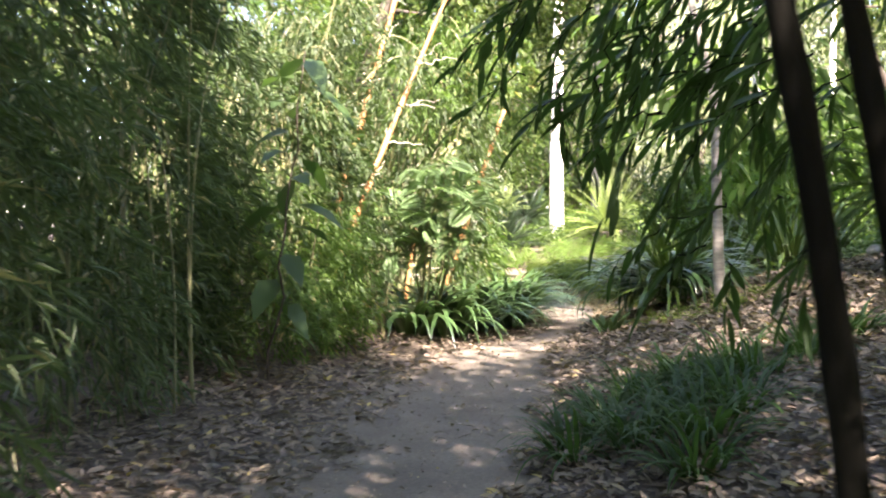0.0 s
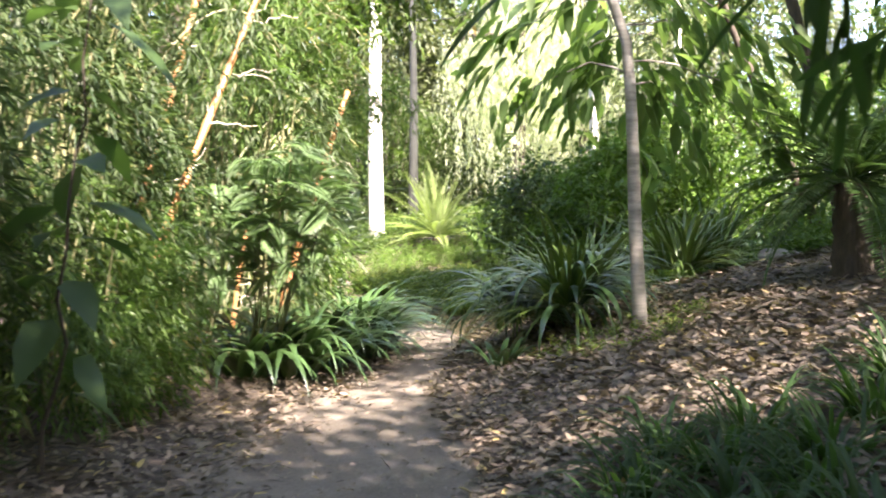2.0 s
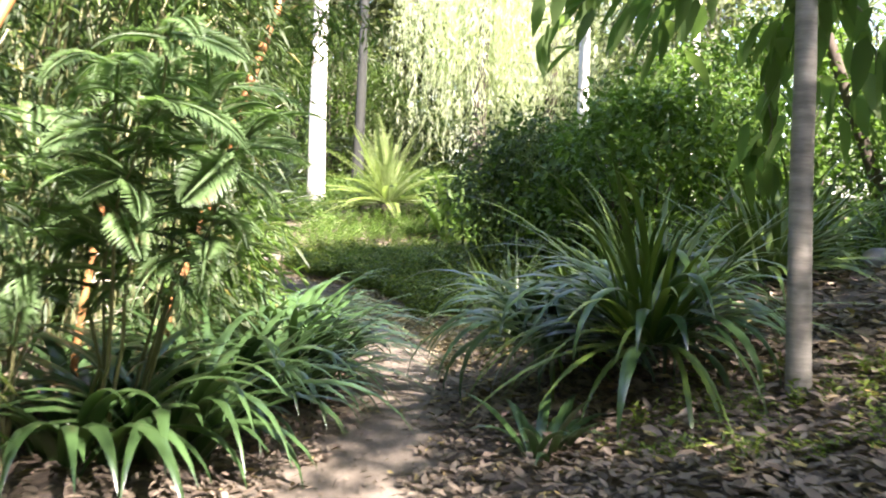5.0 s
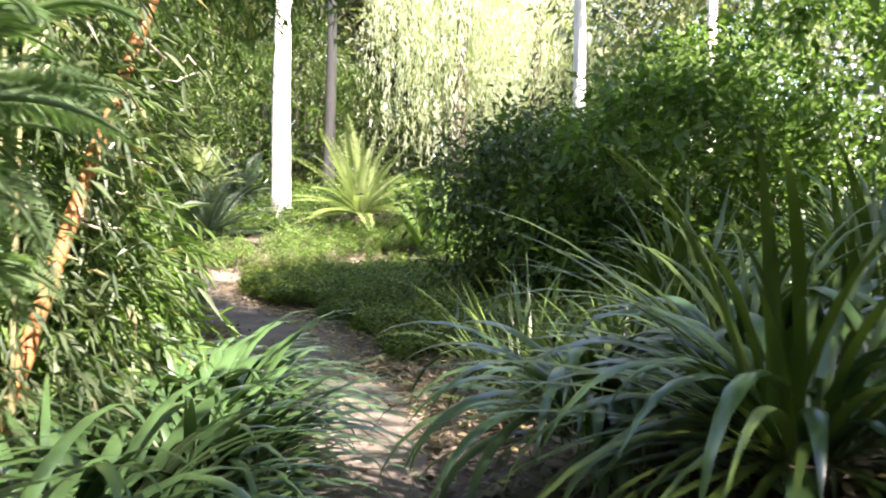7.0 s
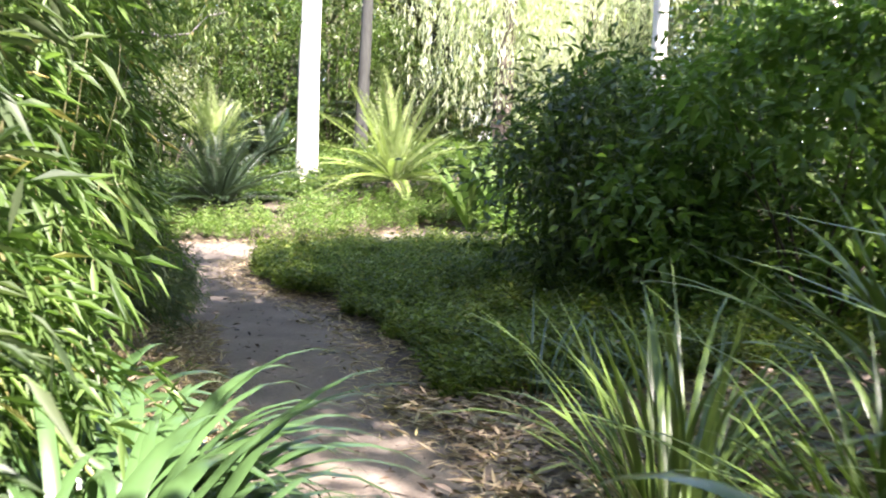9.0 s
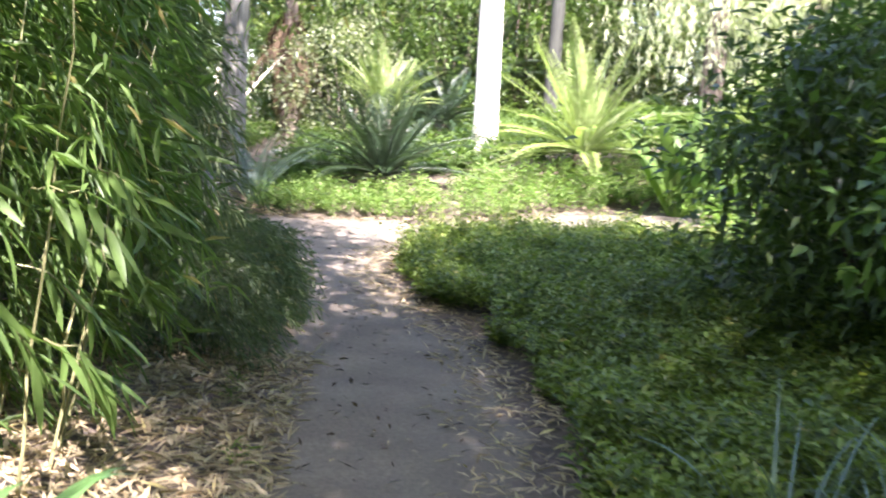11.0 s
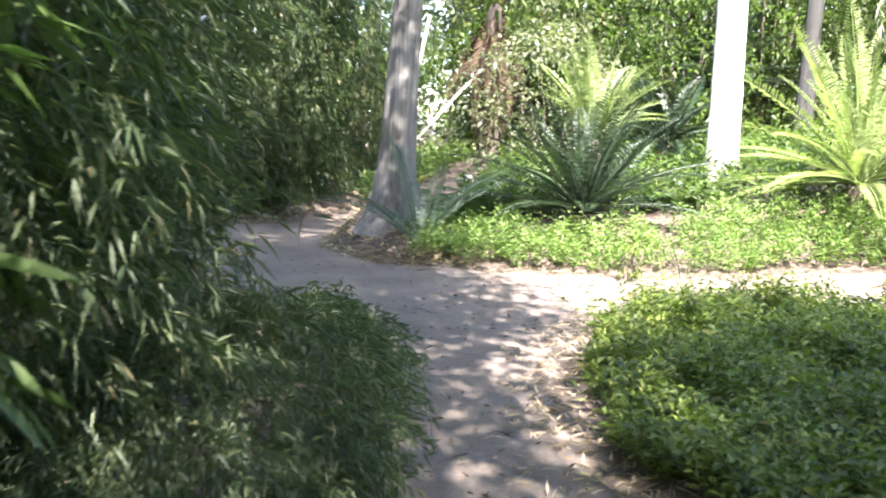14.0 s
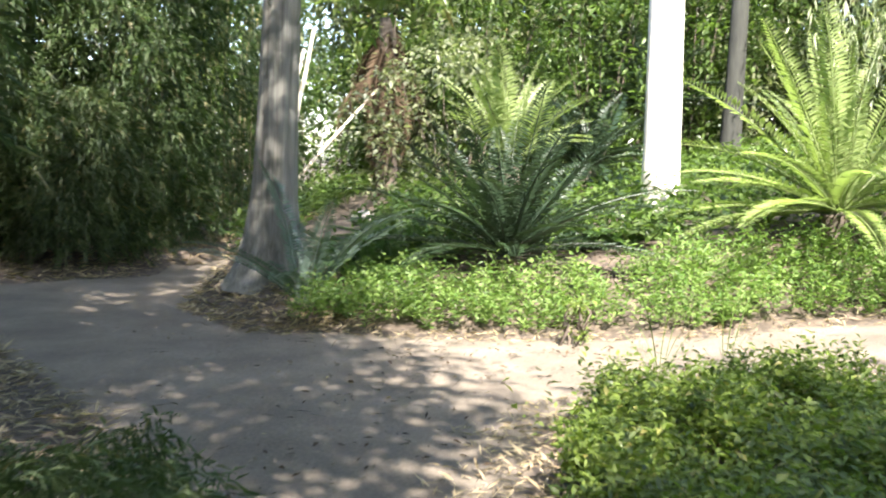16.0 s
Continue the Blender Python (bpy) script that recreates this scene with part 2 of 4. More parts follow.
def broad_leaves(base, way, length, width, droop=0.2, fold=0.25):
    """Ovate leaves folded along the midrib: eight corners, six faces."""
    n = len(base)
    side = unit(np.cross(way, np.array([0, 0, 1.0])) + rng.normal(0, 0.3, (n, 3)))
    up = np.cross(side, way)
    length, width = np.asarray(length).reshape(-1, 1), np.asarray(width).reshape(-1, 1)
    down = np.array([0, 0, 1.0]) * length * droop

    def at(t, w, lift):
        return base + way * length * t - down * t * t + side * width * w + up * width * lift

    v = np.stack([at(0, 0, 0), at(0.3, -0.9, fold), at(0.3, 0, 0), at(0.3, 0.9, fold), at(0.65, -0.8, fold), at(0.65, 0, 0), at(0.65, 0.8, fold), at(1, 0, 0)], 1).reshape(-1, 3)
    i = np.arange(n)[:, None] * 8
    return v, [np.concatenate([i + [0, 2, 1], i + [0, 3, 2], i + [4, 5, 7], i + [5, 6, 7]]), np.concatenate([i + [1, 2, 5, 4], i + [2, 3, 6, 5]])]


def straps(base, az, el, length, width, bend, segs=8, channel=0.3):
    """Arching strap leaves with a channelled section that taper to a point."""
    n = len(base)
    t = np.linspace(0, 1, segs + 1)
    e = el[:, None] - bend[:, None] * t[None, :] ** 1.4
    step = length[:, None] / segs
    d = np.stack([np.cos(az)[:, None] * np.cos(e), np.sin(az)[:, None] * np.cos(e), np.sin(e)], -1)
    pts = base[:, None, :] + np.concatenate([np.zeros((n, 1, 3)), np.cumsum(d[:, :-1] * step[..., None], 1)], 1)
    side = np.stack([-np.sin(az), np.cos(az), np.zeros(n)], -1)[:, None, :]
    nrm = np.cross(d, np.broadcast_to(side, d.shape))
    w = width[:, None] * np.clip(np.minimum(0.55 + t * 2.2, 1.0) * np.minimum(1, (1 - t) * 2.2 + 0.03), 0, 1)[None, :]
    left = pts + side * w[..., None] - nrm * w[..., None] * channel
    right = pts - side * w[..., None] - nrm * w[..., None] * channel
    v = np.stack([left, pts, right], 2).reshape(-1, 3)
    per = (segs + 1) * 3
    k = np.arange(segs)[:, None] * 3
    one = np.concatenate([k + [0, 1, 4, 3], k + [1, 2, 5, 4]])
    f = (np.arange(n)[:, None, None] * per + one[None]).reshape(-1, 4)
    return v, f


def tube(points, radii, sides=8, rough=0.0, flute=0):
    """A tapering limb along points, closed at its end."""
    p = np.asarray(points, float)
    r = np.asarray(radii, float)
    d = unit(np.gradient(p, axis=0))
    ref = np.where(np.abs(d[:, 2:3]) > 0.9, np.array([[1.0, 0, 0]]), np.array([[0, 0, 1.0]]))
    a = unit(np.cross(d, ref))
    b = np.cross(d, a)
    th = np.linspace(0, 2 * np.pi, sides, endpoint=False)
    rr = r[:, None] * (1 + rough * rng.normal(0, 1, (len(p), sides)))
    if flute:
        rr = rr * (1 + 0.07 * np.sin(th * flute) + 0.04 * np.sin(th * flute * 2 + 1))[None, :]
    v = p[:, None, :] + rr[..., None] * (np.cos(th)[None, :, None] * a[:, None, :] + np.sin(th)[None, :, None] * b[:, None, :])
    v = v.reshape(-1, 3)
    i = np.arange(len(p) - 1)[:, None] * sides
    j = np.arange(sides)[None, :]
    k = (j + 1) % sides
    f = np.stack([i + j, i + k, i + k + sides, i + j + sides], -1).reshape(-1, 4)
    top = len(v)
    v = np.concatenate([v, p[-1:]])
    last = (len(p) - 1) * sides
    cap = np.stack([last + j[0], last + k[0], np.full(sides, top)], -1)
    return v, [f, cap]


def bent(a, b, sag=0.0, wobble=0.0, n=8):
    """Points from a to b with a sag and small wobbles."""
    t = np.linspace(0, 1, n)[:, None]
    p = np.asarray(a, float) * (1 - t) + np.asarray(b, float) * t
    p[:, 2] += -sag * 4 * (t * (1 - t))[:, 0]
    p[1:-1] += rng.normal(0, wobble, (n - 2, 3)) if wobble else 0
    return p


# ---- the lie of the land ----
LEFT_Y = [0.0, 4.9, 7.0, 8.8, 10.2, 11.2, 12.3, 14.0, 16.7, 19.5, 21.7, 22.6, 24.4, 25.3, 27.1, 30.5]
LEFT_X = [-0.9, -1.0, -0.85, -0.58, -0.16, 0.35, 0.68, 1.15, 1.3, 1.2, 1.0, 0.75, -0.08, -0.63, -2.1, -4.3]
RIGHT_Y = [0.0, 4.9, 6.8, 8.8, 10.0, 11.7, 13.5, 15.5, 16.7, 18.5, 20.5, 22.5, 23.5, 25.3, 26.3, 26.9]
RIGHT_X = [0.45, 0.35, 0.7, 0.98, 1.05, 1.4, 2.0, 2.5, 2.35, 2.5, 2.42, 1.85, 1.75, 1.85, 2.46, 5.5]


def left_edge(y):
    return np.interp(y, LEFT_Y, LEFT_X)


def right_edge(y):
    return np.interp(y, RIGHT_Y, RIGHT_X)


def smooth(a, b, v):
    t = np.clip((v - a) / (b - a), 0, 1)
    return t * t * (3 - 2 * t)


def wobbly(x, y, size):
    """A cheap soft unevenness of the ground."""
    return (np.sin(x * 2.1 / size + 1.3) * np.cos(y * 1.7 / size + 0.4) + 0.6 * np.sin(x * 4.3 / size + y * 3.1 / size) + 0.4 * np.cos(y * 6.1 / size - x * 5.2 / size)) / 2


def far_edge(x):
    """The back rim of the clearing where the two ways meet."""
    return np.interp(x, [-12.0, -4.3, -2.7, -2.3, -1.9, -1.5, -0.5, 1.0, 2.3, 3.2, 6.0, 12.0], [29.8, 30.4, 31.9, 35.0, 33.0, 29.4, 28.2, 28.2, 28.1, 28.0, 28.4, 29.8])


def on_path(x, y):
    """1 on trodden earth, 0 well off it."""
    inside = np.minimum(x - left_edge(y), right_edge(y) - x)
    walk_on = np.where(y < 27.6, inside, -9.0)
    junction = np.minimum(far_edge(x) - y, y - np.interp(x, [-12, -4.3, -2.4, -0.6, 0.8, 1.9, 2.5, 5.5, 12], [29.2, 28.7, 27.6, 25.3, 23.0, 25.4, 26.2, 26.3, 27.2]))
    junction = np.where((x > -12) & (x < 14), junction, -9.0)
    return np.clip(np.maximum(walk_on, junction) / 0.5 + 0.5, 0, 1)


def height(x, y):
    x, y = np.asarray(x, float), np.asarray(y, float)
    s = np.maximum(x - right_edge(y) - 0.05, 0)
    bank = 0.34 * s / (1 + 0.1 * s) * (1 - smooth(13.0, 18.0, y)) + 0.06 * np.minimum(s, 6) * smooth(13.0, 18.0, y) * (1 - smooth(23.5, 26, y))
    l = np.maximum(left_edge(y) - x - 0.1, 0)
    rise = 0.10 * np.minimum(l, 4) * (1 - smooth(22, 27, y))
    b = np.maximum(y - far_edge(x), 0)
    bed = (0.26 + 0.07 * np.clip(x, -1, 7)) * smooth(0.0, 2.0, b) + 0.05 * np.minimum(b, 12) * (x > -2.5)
    rough = 0.03 * wobbly(x, y, 1.0) * (1 - 0.7 * on_path(x, y)) + 0.012 * wobbly(x, y, 0.35)
    ramp_up = 0.085 * np.clip(x - 2, 0, 5) * smooth(24.5, 27.0, y)
    return np.minimum(bank, 1.6) + rise + bed + ramp_up + rough


def build_ground():
    xs = np.concatenate([[-900, -300, -90, -45, -26], np.arange(-16, 20.01, 0.16), [30, 50, 95, 300, 900]])
    ys = np.concatenate([[-900, -300, -90, -40, -20, -10], np.arange(-5, 44.01, 0.16), [52, 62, 95, 300, 900]])
    gx, gy = np.meshgrid(xs, ys)
    z = height(np.clip(gx, -16, 20), np.clip(gy, -5, 44))
    v = np.stack([gx, gy, z], -1).reshape(-1, 3)
    nx = len(xs)
    i = (np.arange(len(ys) - 1)[:, None] * nx + np.arange(nx - 1)[None, :]).reshape(-1, 1)
    f = np.concatenate([i, i + 1, i + nx + 1, i + nx], 1)
    me = mesh_from("ground", v, f, M_SOIL, True)
    at = me.attributes.new("trod", "FLOAT", "POINT")
    at.data.foreach_set("value", on_path(gx, gy).astype(np.float32).ravel())
    ob = new("ground", me)
    tagged(ob, "trodden grey earth path through leaf mould", "ground", kind="structure")


build_ground()


# ---- kinds of plants ----
def sprays(roots, out, per, leaf, wide, span=0.35, hang=0.5):
    """Leafy bamboo twigs: per leaves along each twig, that hang outwards and down."""
    n = len(roots)
    way = unit(out + np.array([0, 0, -hang]) + rng.normal(0, 0.35, (n, 3)))
    t = rng.uniform(0, 1, (n, per))
    base = roots[:, None, :] + way[:, None, :] * (t * span)[..., None] - np.array([0, 0, 0.12]) * (t * t)[..., None]
    d = unit(way[:, None, :] * 0.9 + rng.normal(0, 0.55, (n, per, 3)) + np.array([0, 0, -0.25]))
    m = n * per
    size = rng.uniform(0.6, 1.2, m)
    return narrow_leaves(base.reshape(-1, 3), d.reshape(-1, 3), leaf * size, wide * size, 0.2)


def culm_geometry(h, r, lean, sides=7):
    """A jointed cane that bows over at its top."""
    k = 14
    t = np.linspace(0, 1, k * 3 + 1)
    pts = np.stack([lean[0] * t ** 2.2 * h, lean[1] * t ** 2.2 * h, h * t * (1 - 0.12 * t * t)], -1)
    rad = r * (1 - 0.75 * t)
    rad[::3] *= 1.22
    return tube(pts, rad, sides)


def bamboo_clump(x, y, rx, ry, h, twigs, canes, label, mat=M_BAMBOO, cane_mat=M_CULM, leaf=0.15, wide=0.011, low=0.15, clear=0.0, per=9, face=None, cane_r=0.018, skirt=1.0):
    """Canes rise from the middle; leafy twigs make an uneven shell about them. face: an outward direction that gets more twigs."""
    z0 = float(height(x, y))
    clump = thing("bamboo_clump", x, y, z0, label, "bamboo", "bamboo along the path")
    shapes = [mesh_from("culm", *culm_geometry(h * s, cane_r * s, (q * 0.16, -q * 0.08)), cane_mat, True) for s, q in ((1.0, 1), (0.85, -1), (0.92, 0.4))]
    for i in range(canes):
        a, d = rng.uniform(0, 2 * np.pi), math.sqrt(rng.uniform(0, 1)) * 0.75
        px, py = d * rx * math.cos(a), d * ry * math.sin(a)
        c = new("culm", shapes[i % 3])
        c.parent = clump
        c.matrix_basis = pose(px, py, float(height(x + px, y + py)) - z0 - 0.03, rng.normal(0, 3), rng.normal(0, 3), math.degrees(a) + rng.normal(0, 30))
    n = int(twigs * 1.5)
    az = rng.uniform(0, 2 * np.pi, n) if face is None else np.where(rng.random(n) < 0.7, rng.normal(face, 0.95, n), rng.uniform(0, 2 * np.pi, n))
    zz = low + (h - low) * rng.random(n) ** 0.9
    bulge = skirt * (0.80 + 0.25 * np.sin(np.pi * np.clip(zz / h * 1.05, 0, 1)) - 0.35 * np.clip((zz / h - 0.75) / 0.25, 0, 1))
    lump = 1 + 0.16 * np.sin(az * 5 + zz * 2.3) + 0.12 * np.sin(az * 11 - zz * 3.7 + x)
    rad = np.sqrt(rng.uniform(0.35, 1.0, n)) * bulge * lump
    p = np.stack([rx * rad * np.cos(az), ry * rad * np.sin(az), zz], -1)
    gx, gy = p[:, 0] + x, p[:, 1] + y
    free = np.where(gy < 25.5, np.maximum(left_edge(gy) - gx, gx - right_edge(gy)), np.where(on_path(gx, gy) < 0.35, 9.0, -9.0))
    keep = (free > clear) & (p[:, 2] + z0 > height(gx, gy) + 0.08)
    keep |= (zz > 3.0)
    hole = np.sin(gx * 3.1 + zz * 2.0) * np.sin(gy * 2.7 - zz * 2.6 + 1)
    keep &= hole < 0.55
    p = p[keep][:twigs]
    out = unit(np.stack([p[:, 0] / rx ** 2, p[:, 1] / ry ** 2, np.zeros(len(p))], -1))
    tagged(part("foliage", sprays(p, out, per, leaf, wide), mat, clump, "narrow drooping leaves"), kind="stuff")
    return clump


def strap_plant(name, x, y, leaves, length, width, label, mat, category, group="", el=(0.9, 1.35), bend=(1.4, 2.2), spread=0.12, lift=0.0, segs=8, centre=None, z=None):
    """A tuft of arching strap leaves, each leaf a part where they are few and broad."""
    z0 = float(height(x, y)) if z is None else z
    plant = thing(name, x, y, z0, label, category, group)
    a = rng.uniform(0, 2 * np.pi, leaves)
    d = np.sqrt(rng.uniform(0, 1, leaves)) * spread
    base = np.stack([d * np.cos(a), d * np.sin(a), np.full(leaves, lift - 0.03)], -1)
    az = a + rng.normal(0, 0.5, leaves)
    e = rng.uniform(*el, leaves)
    le = length * rng.uniform(0.55, 1.08, leaves)
    w = width * rng.uniform(0.7, 1.15, leaves)
    b = rng.uniform(*bend, leaves)
    if leaves <= 170:
        for i in range(leaves):
            s = slice(i, i + 1)
            part("leaf", straps(base[s], az[s], e[s], le[s], w[s], b[s], segs), mat, plant, smooth=True)
    else:
        part("foliage", straps(base, az, e, le, w, b, segs), mat, plant, smooth=True)
    return plant


def frond_mesh(length, pairs, leaflet, wide, bend, rise, mat, name="frond", vee=0.5, taper=0.6):
    """A feather leaf: a curved midrib with two ranks of narrow leaflets, growing along +x."""
    k = 16
    t = np.linspace(0, 1, k)
    e = rise - bend * t ** 1.3
    step = length / (k - 1)
    pts = np.zeros((k, 3))
    pts[1:, 0] = np.cumsum(np.cos(e[:-1]) * step)
    pts[1:, 2] = np.cumsum(np.sin(e[:-1]) * step)
    s = np.concatenate([[0.0, 0.05], np.linspace(0.10, 0.985, pairs)])
    m = len(s)
    at = np.stack([np.interp(s, t, pts[:, c]) for c in range(3)], -1)
    es = np.interp(s, t, e)
    along = np.stack([np.cos(es), np.zeros(m), np.sin(es)], -1)
    nrm = np.stack([-np.sin(es), np.zeros(m), np.cos(es)], -1)
    r = (0.011 * (1 - 0.8 * s) + 0.0015)[:, None]
    across = np.array([[0, 1.0, 0]])
    rib = np.stack([at + across * r, at - across * r, at - nrm * r * 1.6], 1).reshape(-1, 3)
    i = np.arange(m - 1)[:, None] * 3
    quads = np.concatenate([i + [0, 1, 4, 3], i + [1, 2, 5, 4], i + [2, 0, 3, 5]])
    verts, tris, count = [rib], [], len(rib)
    size = (leaflet * np.clip(np.sin(np.pi * np.clip(s * 0.86 + 0.12, 0, 1)) ** taper, 0.15, 1))[2:, None]
    for k, sgn in ((1, -1), (0, 1)):
        way = unit(along[2:] * 0.5 + np.array([0, sgn * 1.0, 0]) + nrm[2:] * vee + rng.normal(0, 0.07, (pairs, 3)))
        side = unit(np.cross(way, nrm[2:]))
        root = rib[6 + k::3]
        w = wide * np.clip(size / leaflet, 0.5, 1)
        mid = root + way * size * 0.45
        tip = root + way * size * rng.uniform(0.88, 1.06, (pairs, 1)) + np.array([0, 0, -0.12]) * size
        verts.append(np.stack([mid - side * w, tip, mid + side * w], 1).reshape(-1, 3))
        at0 = count + np.arange(pairs)[:, None] * 3
        r0 = (np.arange(pairs) + 2)[:, None] * 3 + k
        tris += [np.concatenate([r0, at0, at0 + 1], 1), np.concatenate([r0, at0 + 1, at0 + 2], 1)]
        count += pairs * 3
    return mesh_from(name, np.concatenate(verts), [quads, np.concatenate(tris)], mat)


def cycad(x, y, fronds, length, label, mat, trunk_h=0.3, rise=(0.2, 1.4), name="cycad", category="cycad", group="cycads in the bed", pairs=46, leaflet=0.2, wide=0.011, bend=0.9, z=None, trunk_r=0.17, vee=0.22):
    z0 = float(height(x, y)) if z is None else z
    plant = thing(name, x, y, z0, label, category, group)
    if trunk_h > 0:
        t = np.linspace(0, 1, 14)
        part("trunk", tube(np.stack([0 * t, 0 * t, t * trunk_h - 0.05], -1), trunk_r * (1 - 0.25 * t + 0.08 * (np.arange(14) % 2)), 14, 0.08), M_BARK_DARK, plant, "stubby scaly dark trunk")
    kinds = [(0.25, bend * 0.75), (0.6, bend), (0.95, bend * 0.85), (1.25, bend * 0.45)]
    meshes = [[frond_mesh(length * s, pairs, leaflet, wide, b, r, mat, vee=vee) for s in (0.85, 1.0)] for r, b in kinds]
    for i in range(fronds):
        want = rise[0] + (rise[1] - rise[0]) * (i + 0.5) / fronds
        k = int(np.argmin([abs(want - r) for r, b in kinds]))
        f = new("frond", meshes[k][i % 2])
        f.parent = plant
        f.matrix_basis = pose(0, 0, max(trunk_h, 0.02), 0, 0, i * 137.5 + rng.normal(0, 8)) @ pose(0.04, 0, 0, rng.normal(0, 7), -math.degrees(want - kinds[k][0]) + rng.normal(0, 6), 0) @ Matrix.Scale(rng.uniform(0.78, 1.08), 4)
    return plant


def crown_leaves(centres, radius, per, leaf, wide, hang=0.25, flat=0.75, broad=False):
    """Leaves in uneven clumps about the twig ends."""
    n = len(centres)
    off = rng.normal(0, 1, (n, per, 3)) * np.array([1, 1, flat]) * radius * rng.uniform(0.55, 1.2, (n, 1, 1)) * 0.6
    base = (centres[:, None, :] + off).reshape(-1, 3)
    way = unit(off.reshape(-1, 3) + rng.normal(0, 0.5 * radius, (n * per, 3)) + np.array([0, 0, -hang * radius]))
    s = rng.uniform(0.65, 1.2, n * per)
    if broad:
        return broad_leaves(base, way, leaf * s, wide * s)
    return narrow_leaves(base, way, leaf * s, wide * s, 0.15)


def tree(x, y, h, r, label, bark, leaf_mat, crown=(0.45, 2.2), limbs=9, clumps=130, per=26, leaf=0.16, wide=0.03, spread=0.55, sides=12, lean=(0, 0), name="tree", flare=1.6, hang=0.3, flute=0, limb_up=0.5, group="trees about the garden"):
    """Tapered trunk with root flare, limbs, and a gappy crown. crown: (start as part of h, radius)."""
    z0 = float(height(x, y))
    plant = thing(name, x, y, z0, label, "tree", group)
    t = np.linspace(0, 1, 22) ** 1.2
    path = np.stack([lean[0] * h * t + 0.05 * np.sin(t * 6 + x), lean[1] * h * t + 0.05 * np.cos(t * 5), h * t - 0.12], -1)
    rad = r * (1 - 0.72 * t) + r * (flare - 1) * np.exp(-t * h / 0.35)
    part("trunk", tube(path, rad, sides, 0.02, flute), bark, plant, smooth=True)
    ends = []
    for i in range(limbs):
        s = crown[0] + (0.97 - crown[0]) * (i + 0.5) / limbs
        a = i * 2.4 + rng.uniform(-0.4, 0.4)
        start = np.array([np.interp(s, t, path[:, c]) for c in range(3)])
        ln = crown[1] * (1.1 - 0.55 * (s - crown[0])) * rng.uniform(0.75, 1.15)
        stop = start + np.array([math.cos(a) * ln, math.sin(a) * ln, ln * limb_up * rng.uniform(0.3, 1.2)])
        pts = bent(start, stop, 0.08 * ln, 0.03 * ln)
        part("limb", tube(pts, np.linspace(r * 0.32 * (1.1 - s * 0.7), 0.012, len(pts)), 6), bark, plant, smooth=True)
        for q in rng.uniform(0.35, 1.05, max(2, clumps // limbs)):
            ends.append(start + (stop - start) * q + rng.normal(0, spread * 0.6, 3))
    tagged(part("crown", crown_leaves(np.array(ends), spread, per, leaf, wide, hang), leaf_mat, plant), kind="stuff")
    return plant


def shrub(x, y, rx, ry, h, leaves, label, mat, leaf=0.07, wide=0.02, broad=False, stems=9, low=0.05, name="shrub", category="shrub", group="", clump=0.22, z=None):
    """Many stems from one root, and leaf clumps in a lumpy, gappy outline."""
    z0 = float(height(x, y)) if z is None else z
    plant = thing(name, x, y, z0, label, category, group)
    for i in range(stems):
        a = i * 2.4
        top = (rx * 0.6 * math.cos(a), ry * 0.6 * math.sin(a), h * rng.uniform(0.6, 0.85))
        part("stem", tube(bent((0.06 * math.cos(a), 0.06 * math.sin(a), -0.05), top, -0.05, 0.03), np.linspace(0.018, 0.005, 8), 5), M_BARK_DARK, plant, smooth=True)
    n = max(8, leaves // 24)
    az, u = rng.uniform(0, 2 * np.pi, n), rng.random(n)
    zz = low + (h - low) * u
    prof = np.sqrt(np.clip(1 - ((zz / h - 0.42) / 0.62) ** 2, 0.05, 1))
    rad = prof * np.sqrt(rng.uniform(0.3, 1, n)) * (1 + 0.2 * np.sin(az * 4 + zz * 3) + 0.12 * np.sin(az * 9 - zz * 5))
    c = np.stack([rx * rad * np.cos(az), ry * rad * np.sin(az), zz], -1)
    tagged(part("foliage", crown_leaves(c, clump, 24, leaf, wide, 0.1, 0.8, broad), mat, plant), kind="stuff")
    return plant


def cover(name, xs, ys, keep, shoots, tall, leaf, wide, mat, label, per=9, lumps=0.08):
    """A low carpet of leafy shoots over a stretch of ground."""
    x, y = rng.uniform(*xs, shoots), rng.uniform(*ys, shoots)
    k = keep(x, y)
    x, y = x[k], y[k]
    n = len(x)
    top = tall * (0.6 + 0.5 * rng.random(n)) + lumps * wobbly(x, y, 0.45) + lumps * 0.6 * wobbly(x, y, 0.2)
    top = np.maximum(top, 0.05)
    t = np.linspace(0.35, 1.0, per)[None, :] * np.ones((n, 1))
    leanx, leany = rng.normal(0, 0.25, (n, 1)) * top[:, None], rng.normal(0, 0.25, (n, 1)) * top[:, None]
    base = np.stack([x[:, None] + leanx * t * t, y[:, None] + leany * t * t, height(x, y)[:, None] + top[:, None] * t - 0.02], -1)
    az = rng.uniform(0, 6.28, (n, 1)) + np.arange(per)[None, :] * 2.4
    way = aims(az, rng.uniform(0.0, 0.9, (n, per)))
    s = rng.uniform(0.6, 1.2, n * per)
    ob = part(name, narrow_leaves(base.reshape(-1, 3), way.reshape(-1, 3), leaf * s, wide * s, 0.15), mat)
    return tagged(ob, label, "groundcover", kind="stuff")


